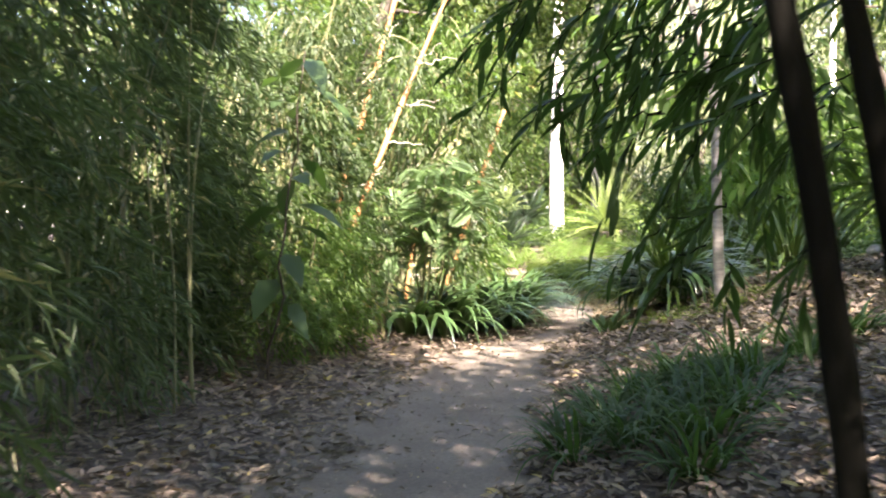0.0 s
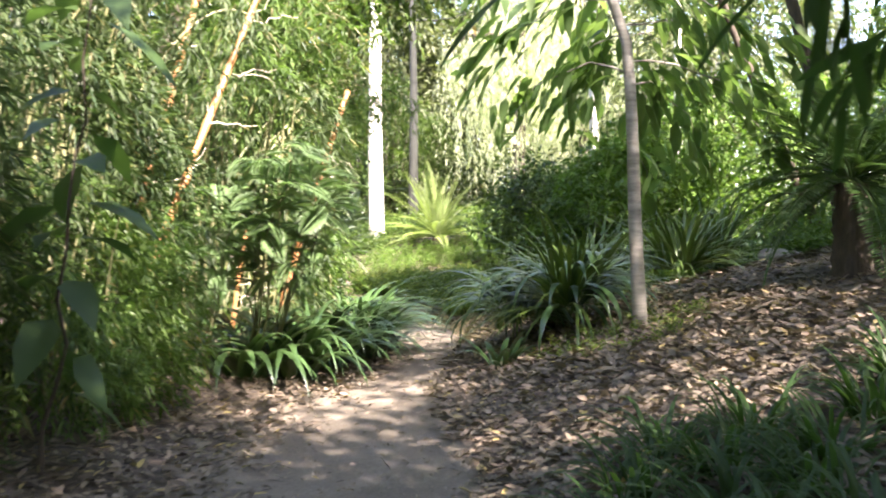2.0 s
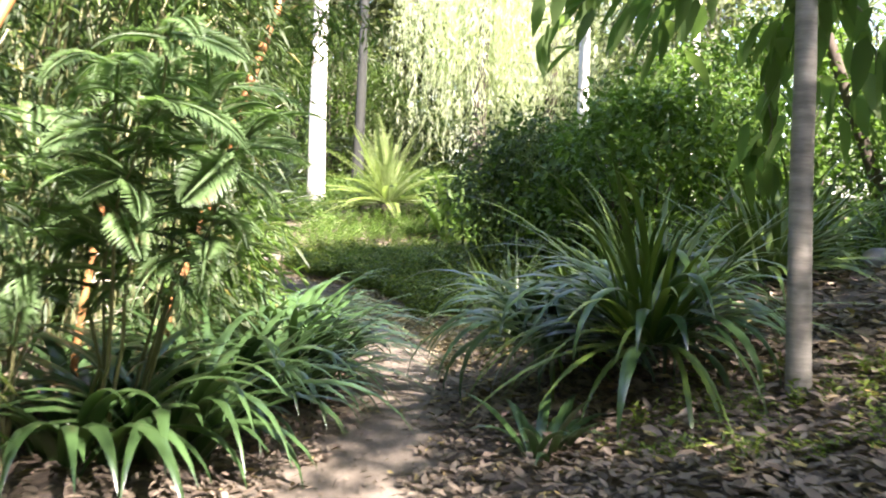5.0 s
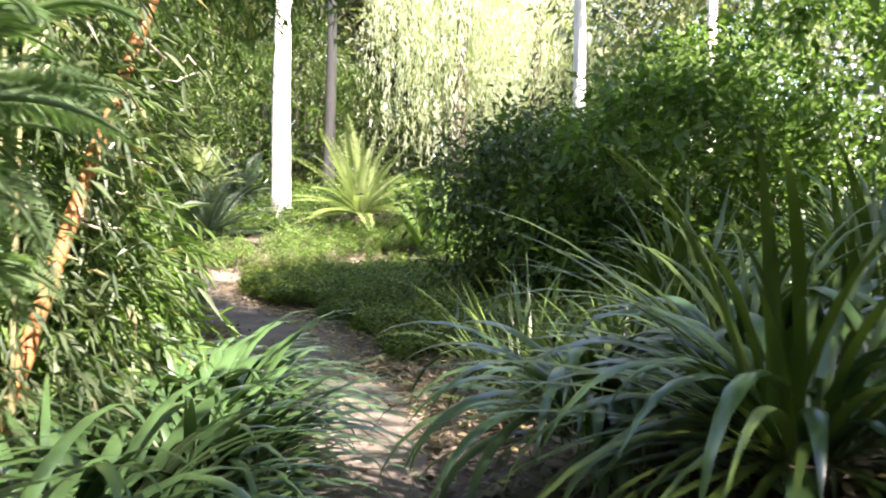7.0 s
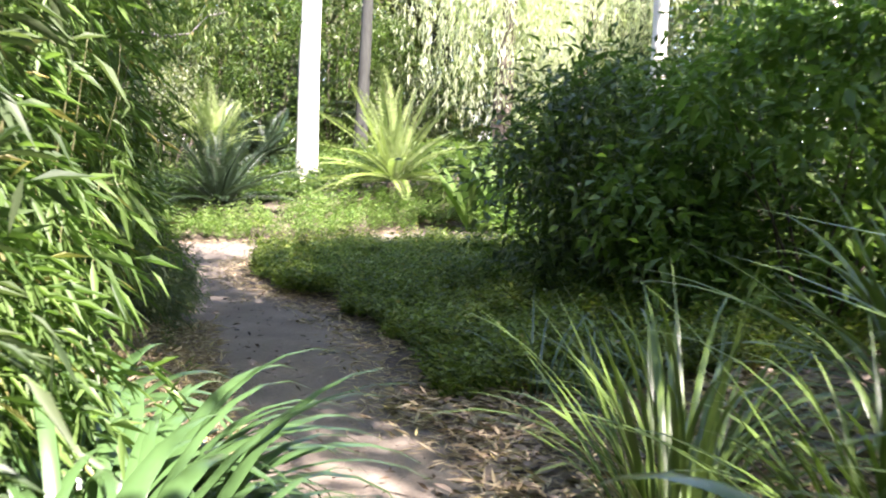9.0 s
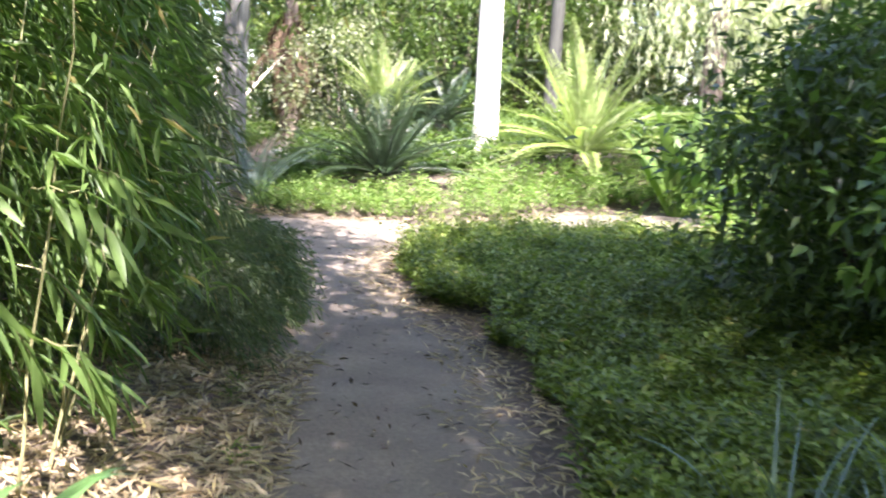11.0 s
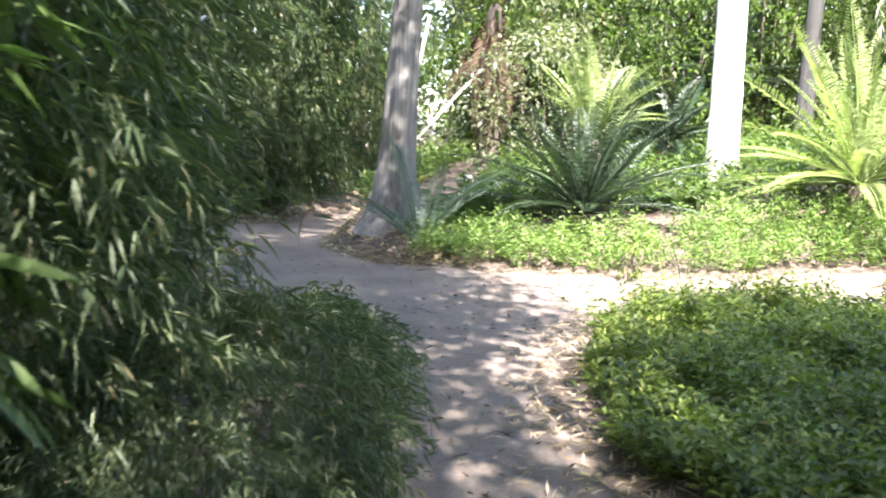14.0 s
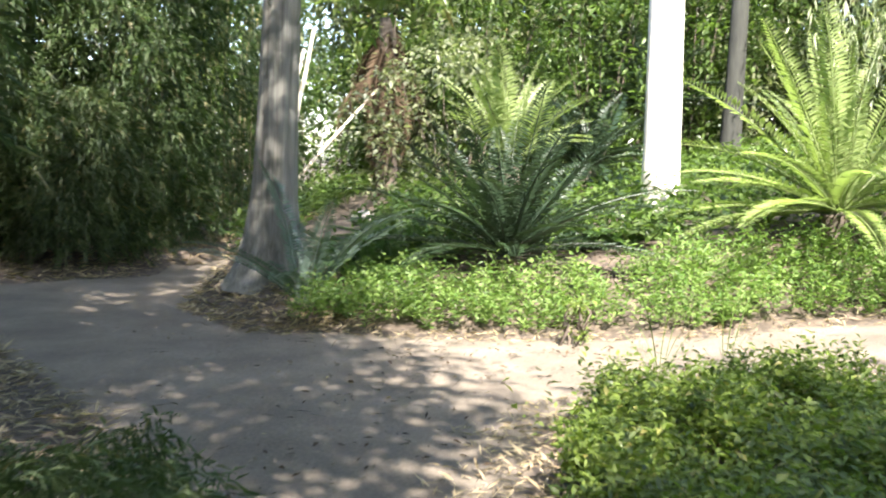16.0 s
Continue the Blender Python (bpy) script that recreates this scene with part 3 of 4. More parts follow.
def litter(name, xs, ys, keep, count, leaf, wide, mat, label, lift=0.012, broad=False):
    """Fallen leaves, curled, lying over one another on the ground."""
    x, y = rng.uniform(*xs, count), rng.uniform(*ys, count)
    k = keep(x, y)
    x, y = x[k], y[k]
    n = len(x)
    base = np.stack([x, y, height(x, y) + lift + 0.03 * rng.random(n) ** 3], -1)
    way = aims(rng.uniform(0, 6.28, n), rng.normal(0.08, 0.22, n))
    s = rng.uniform(0.5, 1.25, n)
    blade = broad_leaves if broad else narrow_leaves
    ob = part(name, blade(base, way, leaf * s, wide * s * rng.uniform(0.6, 1.2, n), 0.03), mat)
    return tagged(ob, label, "leaf litter", kind="stuff")


def leaf_shapes(lengths, wide, mat):
    """Single curled lance leaves along +x, to be shared by many leaf parts."""
    out = []
    for ln in lengths:
        t = np.linspace(0, 1, 7)
        w = wide * np.sin(np.pi * np.clip(t * 0.93 + 0.06, 0, 1)) ** 0.7
        zc = -0.16 * ln * t ** 2
        mid = np.stack([ln * t, 0 * t, zc], -1)
        v = np.stack([mid + np.stack([0 * t, w, 0.3 * w], -1), mid, mid + np.stack([0 * t, -w, 0.3 * w], -1)], 1).reshape(-1, 3)
        k = np.arange(6)[:, None] * 3
        out.append(mesh_from("leaf", v, np.concatenate([k + [0, 1, 4, 3], k + [1, 2, 5, 4]]), mat, True))
    return out


def leafy_twig(parent, start, stop, count, shapes, twig_mat, spread=38.0):
    """A thin twig with single leaves set along it by turns."""
    pts = bent(start, stop, -0.05, 0.012)
    twig = part("twig", tube(pts, np.linspace(0.0035, 0.0012, len(pts)), 4), twig_mat, parent)
    heading = math.degrees(math.atan2(stop[1] - start[1], stop[0] - start[0]))
    dip = math.degrees(math.atan2(start[2] - stop[2], math.hypot(stop[0] - start[0], stop[1] - start[1])))
    for i in range(count):
        q = 0.2 + 0.8 * (i + rng.uniform(0, 0.8)) / count
        p = [np.interp(q, np.linspace(0, 1, len(pts)), pts[:, c]) for c in range(3)]
        leaf = new("leaf", shapes[i % len(shapes)])
        leaf.parent = twig
        turn = (1 if i % 2 else -1) * rng.uniform(0.5, 1.2) * spread
        leaf.matrix_basis = pose(*p, rng.normal(0, 30), dip * 0.7 + rng.normal(12, 18), heading + turn)


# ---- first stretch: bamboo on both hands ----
bamboo_clump(-3.3, 3.0, 1.9, 2.6, 8.5, 4200, 40, "dense shaded bamboo with dark canes beside the path", M_BAMBOO_GREY, M_CULM_SHADED, clear=0.45, face=0.4)
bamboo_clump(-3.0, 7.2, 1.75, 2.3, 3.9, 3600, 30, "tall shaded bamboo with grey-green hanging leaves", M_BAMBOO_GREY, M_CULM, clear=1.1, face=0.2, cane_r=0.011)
# leaf colour darkened in place of the shade in this hollow
bamboo_clump(-2.7, 11.4, 1.7, 1.6, 3.2, 2800, 30, "fine-leaved bamboo thicket behind lighter bushes", M_BAMBOO_SHADE_COPY, M_CULM, leaf=0.12, clear=0.5, face=-0.6)
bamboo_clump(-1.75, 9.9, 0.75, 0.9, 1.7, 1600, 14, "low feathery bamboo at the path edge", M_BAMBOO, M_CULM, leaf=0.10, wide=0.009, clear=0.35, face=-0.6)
bamboo_clump(1.9, 1.1, 0.9, 1.0, 4.2, 500, 7, "dark bamboo clump in deep shade", M_BAMBOO_GREY, M_CULM_SHADED, clear=0.75, low=1.2)

# two clumps added behind the camera's start to keep sky light off the canes
bamboo_clump(-1.9, -2.4, 1.4, 1.5, 6.5, 2200, 20, "unseen dense bamboo added to shade the start of the path", M_BAMBOO_GREY, M_CULM_SHADED, clear=0.3)
bamboo_clump(2.0, -2.2, 1.4, 1.5, 6.5, 2200, 20, "unseen dense bamboo added to shade the start of the path", M_BAMBOO_GREY, M_CULM_SHADED, clear=0.3)


def leaning_canes():
    """Bowed canes close by, coloured near black for shade, with drooping leaf sprays that hang across the view."""
    ox, oy = 0.85, 1.95
    oz = float(height(ox, oy))
    grove = thing("bamboo_canes", ox, oy, oz, "leaning bamboo canes with hanging leaf sprays, coloured dark for shade", "bamboo")
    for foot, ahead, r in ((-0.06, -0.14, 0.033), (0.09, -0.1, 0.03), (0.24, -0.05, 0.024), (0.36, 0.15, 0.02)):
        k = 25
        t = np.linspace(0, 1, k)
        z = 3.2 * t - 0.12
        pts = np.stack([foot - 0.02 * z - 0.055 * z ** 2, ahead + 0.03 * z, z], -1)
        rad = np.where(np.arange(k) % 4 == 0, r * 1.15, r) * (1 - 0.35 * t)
        part("culm", tube(pts, rad, 10), M_CULM_SHADED, grove, smooth=True)
    # the dark tussock leaf colour makes backlit sprays read as silhouettes
    shapes = leaf_shapes((0.14, 0.11, 0.165), 0.0125, M_GRASS)
    for i in range(104):
        start = np.array([rng.uniform(0.22, 1.5), rng.uniform(2.7, 4.3), rng.uniform(1.62, 2.5)])
        if start[0] < 0.55:
            start[2] += 0.25
        drop = rng.uniform(-0.34, -0.06)
        if i > 96:
            start, drop = np.array([rng.uniform(0.75, 1.3), rng.uniform(2.9, 3.8), rng.uniform(1.2, 1.5)]), -0.2
        start -= np.array([ox, oy, oz])
        stop = start + np.array([rng.uniform(-0.34, 0.08), rng.uniform(-0.1, 0.3), drop])
        leafy_twig(grove, start, stop, 9, shapes, M_CULM_SHADED, 34.0)


leaning_canes()


def big_leaf_shrub(x, y):
    """A thin stem with large ovate leaves set in pairs."""
    z0 = float(height(x, y))
    plant = thing("shrub", x, y, z0, "thin-stemmed shrub with large dark ovate leaves", "shrub")
    pts = bent((-0.12, 0, -0.05), (0.2, -0.05, 2.65), 0, 0.03, 12)
    part("stem", tube(pts, np.linspace(0.014, 0.005, 12), 6), M_BARK_DARK, plant, smooth=True)
    for i, zz in enumerate(np.linspace(0.45, 2.6, 12)):
        p = np.array([np.interp(zz, pts[:, 2], pts[:, 0]), np.interp(zz, pts[:, 2], pts[:, 1]), zz])
        for side in (0, 1):
            a = i * 1.9 + side * math.pi + rng.normal(0, 0.3)
            way = aims(np.array([a]), np.array([rng.uniform(-0.5, 0.35)]))
            part("leaf", broad_leaves(p[None] + way * 0.07, way, [rng.uniform(0.3, 0.42)], [rng.uniform(0.085, 0.12)], 0.5, 0.15), M_OVATE, plant, smooth=True)


big_leaf_shrub(-1.3, 8.2)


def orange_cane(base, mid, top, r, label):
    z0 = float(height(base[0], base[1]))
    cane = thing("bamboo_cane", base[0], base[1], z0, label, "bamboo")
    b, m, e = (np.array(p) - np.array([base[0], base[1], z0]) for p in ((*base, z0 - 0.1), mid, top))
    t = np.linspace(0, 1, 31)[:, None]
    pts = (1 - t) ** 2 * b + 2 * t * (1 - t) * (2 * m - (b + e) / 2) + t ** 2 * e
    rad = np.where(np.arange(31) % 3 == 0, r * 1.25, r) * np.linspace(1, 0.6, 31)
    part("culm", tube(pts, rad, 9), M_CULM_ORANGE, cane, smooth=True)
    for k in (12, 15, 18, 21):
        s = pts[k]
        for q in range(2):
            stop = s + np.array([rng.normal(0.18, 0.16), rng.normal(0, 0.16), rng.uniform(-0.15, 0.25)])
            part("side_branch", tube(bent(s, stop, 0, 0.02), np.linspace(r * 0.22, 0.002, 8), 5), M_CULM_PALE, cane, smooth=True)


orange_cane((-1.45, 10.9), (-0.63, 11.3, 2.24), (0.25, 12.6, 4.6), 0.035, "leaning sunlit orange bamboo cane with dry side twigs")
orange_cane((-1.7, 12.6), (-1.05, 13.0, 2.6), (-0.3, 13.6, 5.5), 0.045, "pale orange bamboo cane rising through leaves")
orange_cane((-0.1, 13.5), (0.4, 13.8, 1.6), (0.85, 14.1, 2.9), 0.042, "leaning reddish bamboo cane over the path edge")
orange_cane((-0.5, 12.5), (-0.42, 12.5, 0.7), (-0.3, 12.6, 1.4), 0.025, "short orange bamboo shoot between lily leaves")


def feather_bush(x, y, h, fronds, label, r=0.45, lean=(0.0, 0.0)):
    """Thin canes that carry finely divided feathery leaves, spread in loose drooping tiers near the top."""
    z0 = float(height(x, y))
    plant = thing("feather_bush", x, y, z0, label, "shrub")
    kinds = [frond_mesh(ln, 40, 0.095, 0.0062, b, q, M_FERN, "feathery_leaf", 0.1, 0.8) for ln, q, b in ((0.44, 0.55, 1.3), (0.38, 0.25, 1.1), (0.48, 0.7, 1.6), (0.32, 0.1, 0.8))]
    tops = []
    for i in range(9):
        a = i * 2.4
        top = np.array([r * 0.9 * math.cos(a) * rng.uniform(0.4, 1) + lean[0], r * 0.8 * math.sin(a) * rng.uniform(0.4, 1) + lean[1], h * rng.uniform(0.66, 0.98)])
        pts = bent((0.1 * math.cos(a), 0.1 * math.sin(a), -0.05), top, -0.06, 0.02)
        part("stem", tube(pts, np.linspace(0.012, 0.005, 8), 6), M_CULM, plant, smooth=True)
        tops.append(pts)
    for i in range(fronds):
        pts = tops[i % 9]
        q = 1 - 0.55 * rng.random() ** 1.6
        p = [np.interp(q, np.linspace(0, 1, 8), pts[:, c]) for c in range(3)]
        f = new("feathery_leaf", kinds[i % 4])
        f.parent = plant
        f.matrix_basis = pose(*p, rng.normal(0, 20), rng.normal(5, 18), i * 137.5 + rng.normal(0, 25)) @ Matrix.Scale(rng.uniform(0.65, 1.15), 4)


feather_bush(-0.25, 11.8, 2.0, 150, "sunlit feathery-leaved bush with pale green tiers of leaves", 0.45, (0.25, -1.05))
feather_bush(-0.75, 11.3, 1.6, 70, "light green feathery bush beside the bamboo", 0.42)

# duller leaf colour stands in for missing shade on this clump
bamboo_clump(-0.4, 13.6, 1.0, 1.0, 3.4, 950, 18, "feathery bamboo behind the lily clumps", M_BAMBOO_GREY, M_CULM, leaf=0.145, wide=0.012, clear=0.4)
bamboo_clump(-0.05, 14.7, 0.65, 0.6, 1.9, 1000, 10, "leafy green bamboo shoots above the lilies", M_BAMBOO, M_CULM, leaf=0.15, wide=0.013, clear=0.3, low=0.35)


def arching_bamboo(x, y, tips, label, mat, twigs=26, leaf=0.13):
    """Slim canes that rise behind the path edge and bow over the path, with leafy twigs along their upper halves."""
    z0 = float(height(x, y))
    clump = thing("arching_bamboo", x, y, z0, label, "bamboo", "bamboo along the path")
    roots = []
    for i, (tx, ty, tz) in enumerate(tips):
        foot = np.array([rng.normal(0, 0.25), rng.normal(0, 0.3), 0.0])
        foot[2] = float(height(x + foot[0], y + foot[1])) - z0 - 0.05
        tip = np.array([tx - x, ty - y, tz - z0])
        t = np.linspace(0, 1, 19)[:, None]
        crest = foot * 0.35 + tip * 0.65
        crest[2] = tip[2] + 1.3
        pts = (1 - t) ** 2 * foot + 2 * t * (1 - t) * crest + t * t * tip
        rad = np.where(np.arange(19) % 3 == 0, 0.016, 0.013) * np.linspace(1, 0.3, 19)
        part("culm", tube(pts, rad, 6), M_CULM, clump, smooth=True)
        q = rng.uniform(0.45, 1.0, twigs)
        roots.append(np.stack([np.interp(q, t[:, 0], pts[:, c]) for c in range(3)], -1) + rng.normal(0, 0.16, (twigs, 3)))
    p = np.concatenate(roots)
    out = unit(rng.normal(0, 1, (len(p), 3)) * np.array([1, 1, 0.2]))
    tagged(part("foliage", sprays(p, out, 12, leaf, 0.0105, 0.38, 0.7), mat, clump, "narrow drooping leaves"), kind="stuff")


def arch_tips(count, xs, ys, zs):
    return [(rng.uniform(*xs), rng.uniform(*ys), rng.uniform(*zs)) for i in range(count)]


arching_bamboo(-1.2, 14.4, arch_tips(11, (-0.3, 1.1), (12.2, 13.8), (2.95, 3.7)) + arch_tips(7, (1.3, 2.5), (16.4, 18.0), (2.55, 3.4)), "arching bamboo whose leafy tips roof the path", M_BAMBOO, 28)
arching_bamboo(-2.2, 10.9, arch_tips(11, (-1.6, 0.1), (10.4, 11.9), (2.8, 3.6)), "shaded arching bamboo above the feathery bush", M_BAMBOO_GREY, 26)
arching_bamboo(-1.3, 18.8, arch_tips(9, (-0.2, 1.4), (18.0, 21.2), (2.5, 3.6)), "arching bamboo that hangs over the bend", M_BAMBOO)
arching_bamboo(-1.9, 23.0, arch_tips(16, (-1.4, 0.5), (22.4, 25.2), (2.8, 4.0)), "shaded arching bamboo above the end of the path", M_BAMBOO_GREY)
# tips set above the view, added only to darken the left way
arching_bamboo(-4.3, 25.6, arch_tips(26, (-4.5, -0.4), (26.2, 29.8), (3.6, 5.2)), "tall arching bamboo added above the view to shade the forking way", M_BAMBOO_GREY, 34)

# strap-leaved lilies along the left edge
LILY = "glossy dark green strap-leaved lily clump edging the path"
for lx, ly, count, ln in ((0.05, 11.65, 64, 1.3), (0.4, 12.5, 56, 1.25), (0.82, 13.5, 70, 1.2), (-0.35, 12.3, 44, 1.0), (0.82, 14.3, 70, 1.2), (0.2, 13.5, 44, 1.0), (0.45, 15.3, 52, 1.0), (0.9, 14.6, 50, 1.15), (0.6, 16.2, 34, 1.05), (-0.35, 11.5, 50, 1.2)):
    strap_plant("lily_clump", lx, ly, int(count * 0.85), ln, 0.041, LILY, M_STRAP, "lily", "lilies along the path", (0.85, 1.35), (1.6, 2.6), 0.2, segs=10)
for lx, ly, count, ln in ((0.84, 13.1, 100, 1.2), (0.86, 13.9, 110, 1.25), (0.85, 14.7, 100, 1.15), (0.35, 12.35, 80, 1.2)):
    strap_plant("lily_clump", lx, ly, count, ln, 0.024, "dense arching lily clump with sunlit leaf tips", M_STRAP, "lily", "lilies along the path", (0.75, 1.35), (1.5, 2.3), 0.2, segs=9)
bamboo_clump(-0.75, 15.4, 0.7, 0.8, 1.5, 800, 10, "low bright bamboo shoots behind the lilies", M_BAMBOO, M_CULM, clear=0.35, leaf=0.16, wide=0.013)

# tussocks and flax on the leaf-strewn bank
TUSSOCK = "dark green grassy tussock on leaf litter"
for gx, gy in ((0.72, 5.5), (1.0, 5.2), (1.3, 5.0), (0.95, 5.75), (1.25, 5.5), (1.6, 5.4), (1.05, 6.3), (1.4, 6.0), (1.7, 5.95), (1.3, 6.7), (1.65, 6.6), (1.95, 6.3), (1.6, 7.15), (2.0, 7.0), (2.4, 6.6), (2.75, 6.9), (1.15, 4.55)):
    strap_plant("grass_tussock", gx, gy, 66, 0.5, 0.0125, TUSSOCK, M_GRASS, "grass", "tussocks on the bank", (0.55, 1.35), (1.2, 2.4), 0.13, segs=7)
FLAX = "arching grey-green flax clump on the bank"
for fx, fy, count, ln in ((2.55, 11.4, 110, 1.28), (2.95, 12.3, 90, 1.15), (2.3, 12.3, 50, 0.8)):
    clump = strap_plant("flax_clump", fx, fy, count, ln, 0.018, FLAX, M_FLAX, "flax", "flax on the bank", (-0.1, 1.42), (0.6, 1.9), 0.16, lift=0.3, segs=9)
    skirt = 54
    sa = rng.uniform(0, 6.28, skirt)
    geometry = straps(np.stack([0.14 * np.cos(sa), 0.14 * np.sin(sa), rng.uniform(0.25, 0.5, skirt)], -1), sa, rng.uniform(0.2, 0.9, skirt), rng.uniform(0.65, 1.05, skirt), rng.uniform(0.026, 0.038, skirt), rng.uniform(1.7, 2.5, skirt), 9)
    part("hanging_foliage", geometry, M_STRAP, clump, "broad blue-green hanging leaves", smooth=True)
for fx, fy, count in ((4.6, 13.6, 110), (5.4, 14.4, 110), (4.0, 14.6, 90)):
    strap_plant("flax_clump", fx, fy, count, 1.15, 0.024, "broad dark flax clump behind the sapling", M_FLAX, "flax", "flax on the bank", (0.2, 1.5), (0.5, 1.7), 0.2, lift=0.2, segs=8)
for fx, fy, count in ((6.3, 15.6, 90), (7.3, 16.4, 90), (6.9, 14.8, 80)):
    strap_plant("flax_clump", fx, fy, count, 1.0, 0.026, "blue-green flax clump on the higher ground", M_FLAX_BLUE, "flax", "flax on the bank", (0.6, 1.5), (0.5, 1.6), 0.22, segs=8)
strap_plant("small_lily", 1.8, 11.0, 20, 0.62, 0.028, "small green strap-leaved seedling at the path edge", M_STRAP, "lily", "", (0.5, 1.2), (0.8, 1.8), 0.1, segs=7)
for fx, fy, count, ln in ((2.75, 14.3, 80, 1.15), (3.05, 13.6, 80, 1.1), (3.2, 15.0, 50, 0.95), (2.9, 13.0, 40, 0.85)):
    strap_plant("sedge_clump", fx, fy, count, ln, 0.012, "thin arching sedge clump with upright blades", M_FLAX, "sedge", "sedges at the bend", (0.8, 1.52), (0.3, 1.9), 0.15, segs=9)


def sapling():
    x, y = 2.86, 10.55
    z0 = float(height(x, y))
    plant = thing("sapling", x, y, z0, "slender young tree with mottled trunk and hanging ovate leaves", "tree")
    zs = np.array([-0.1, 0.5, 1.0, 1.5, 2.0, 2.35, 2.7, 3.2, 4.0, 5.2])
    xs = np.array([0.03, 0.0, -0.02, -0.03, -0.05, -0.08, -0.2, -0.32, -0.4, -0.45])
    part("trunk", tube(np.stack([xs, 0 * xs, zs], -1), np.linspace(0.062, 0.03, 10), 10, 0.03), M_BARK_SAPLING, plant, smooth=True)
    for a, zs0, ln, drop in ((2.2, 2.6, 1.3, 0.5), (1.7, 2.9, 1.2, 0.7), (2.8, 3.2, 1.2, 0.9), (0.6, 2.5, 1.1, 0.8), (0.1, 2.7, 1.4, 0.9), (1.1, 2.4, 1.6, 1.0), (0.35, 3.0, 1.8, 0.7), (1.4, 3.3, 1.6, 1.0), (2.5, 3.7, 1.1, 0.6), (-0.4, 3.2, 1.5, 0.8)):
        zs0 -= 0.5
        start = np.array([np.interp(zs0, zs, xs), 0, zs0])
        stop = start + np.array([math.cos(a) * ln, math.sin(a) * ln, -drop + 0.2])
        pts = bent(start, stop, -0.25, 0.03)
        part("branch", tube(pts, np.linspace(0.011, 0.003, 8), 5), M_BARK_SAPLING, plant, smooth=True)
        n = 58
        q = rng.uniform(0.2, 1.05, n)
        base = np.stack([np.interp(q, np.linspace(0, 1, 8), pts[:, c]) for c in range(3)], -1) + rng.normal(0, 0.09, (n, 3))
        way = unit(np.array([math.cos(a), math.sin(a), -0.9]) + rng.normal(0, 0.5, (n, 3)))
        s = rng.uniform(0.75, 1.2, n)
        part("foliage", broad_leaves(base, way, 0.23 * s, 0.052 * s, 0.3), M_OVATE_LIGHT, plant, smooth=True)


sapling()
cycad(4.75, 10.4, 44, 1.35, "shaded palm-like cycad with sunlit upper fronds", M_FERN_DARK, 0.85, (-0.5, 1.3), pairs=44, leaflet=0.19, wide=0.013, group="", bend=1.25, trunk_r=0.17)


def stone(x, y, s, label):
    bm = bmesh.new()
    bmesh.ops.create_icosphere(bm, subdivisions=3, radius=s)
    for v in bm.verts:
        v.co *= 1 + 0.18 * noise.noise(v.co * (1.6 / s) + Vector((x, y, 0)))
        v.co.z *= 0.6
    ob = new("stone", bpy.data.meshes.new("stone"))
    bm.to_mesh(ob.data)
    bm.free()
    ob.data.materials.append(M_STONE)
    for p in ob.data.polygons:
        p.use_smooth = True
    ob.location = (x, y, float(height(x, y)) + s * 0.3)
    tagged(ob, label, "stone", "stones")


stone(6.0, 13.9, 0.19, "pale rounded stone on leaf litter")
stone(6.4, 14.15, 0.12, "small grey stone on leaf litter")

# ---- the bend: bamboo on the left, low hedge and shrubs on the right ----
bamboo_clump(-1.2, 18.3, 1.75, 2.3, 4.6, 3900, 40, "lush green bamboo that weeps over the path", M_BAMBOO, M_CULM, leaf=0.15, wide=0.0105, clear=0.05, face=-0.2, low=0.1)
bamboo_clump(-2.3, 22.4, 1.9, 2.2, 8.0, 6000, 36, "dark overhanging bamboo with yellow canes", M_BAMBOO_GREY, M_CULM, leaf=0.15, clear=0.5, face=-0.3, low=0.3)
bamboo_clump(-3.2, 15.0, 1.9, 2.4, 5.5, 2600, 36, "tall bamboo thicket behind the lilies", M_BAMBOO, M_CULM, clear=0.6, face=0.0)
bamboo_clump(0.35, 21.5, 0.85, 1.9, 0.62, 2600, 8, "low feathery bamboo mound beside the path", M_BAMBOO_GREY, M_CULM, leaf=0.075, wide=0.006, clear=0.0, low=0.02, per=12)


def weeping_twigs():
    """Long-leaved twigs that hang from the bamboo over the path edge."""
    clump = thing("bamboo_shoots", 0.3, 17.6, float(height(0.3, 17.6)), "bamboo shoots with long bright leaves hanging over the path edge", "bamboo")
    shapes = leaf_shapes((0.22, 0.17, 0.27), 0.017, M_BAMBOO)
    for i in range(9):
        a = i * 2.4
        part("culm", tube(bent((0.2 * math.cos(a), 0.5 * math.sin(a), -0.05), (0.35 + 0.15 * math.cos(a), 1.2 * math.sin(a), 1.9), 0, 0.02), np.linspace(0.008, 0.003, 8), 6), M_CULM, clump, smooth=True)
    for i in range(40):
        yy = rng.uniform(-1.3, 2.2)
        reach = 0.62 - 0.1 * abs(yy)
        start = np.array([reach - rng.uniform(0.2, 0.45), yy, rng.uniform(0.45, 2.1)])
        stop = start + np.array([rng.uniform(0.12, 0.32), rng.uniform(-0.25, 0.2), rng.uniform(-0.32, -0.08)])
        leafy_twig(clump, start, stop, 7, shapes, M_CULM)


weeping_twigs()
bamboo_clump(-0.75, 20.4, 1.25, 1.5, 2.7, 2600, 18, "shaded bamboo thicket that narrows the path", M_BAMBOO_GREY, M_CULM, leaf=0.105, wide=0.0075, clear=0.25, low=0.1, face=-0.4)


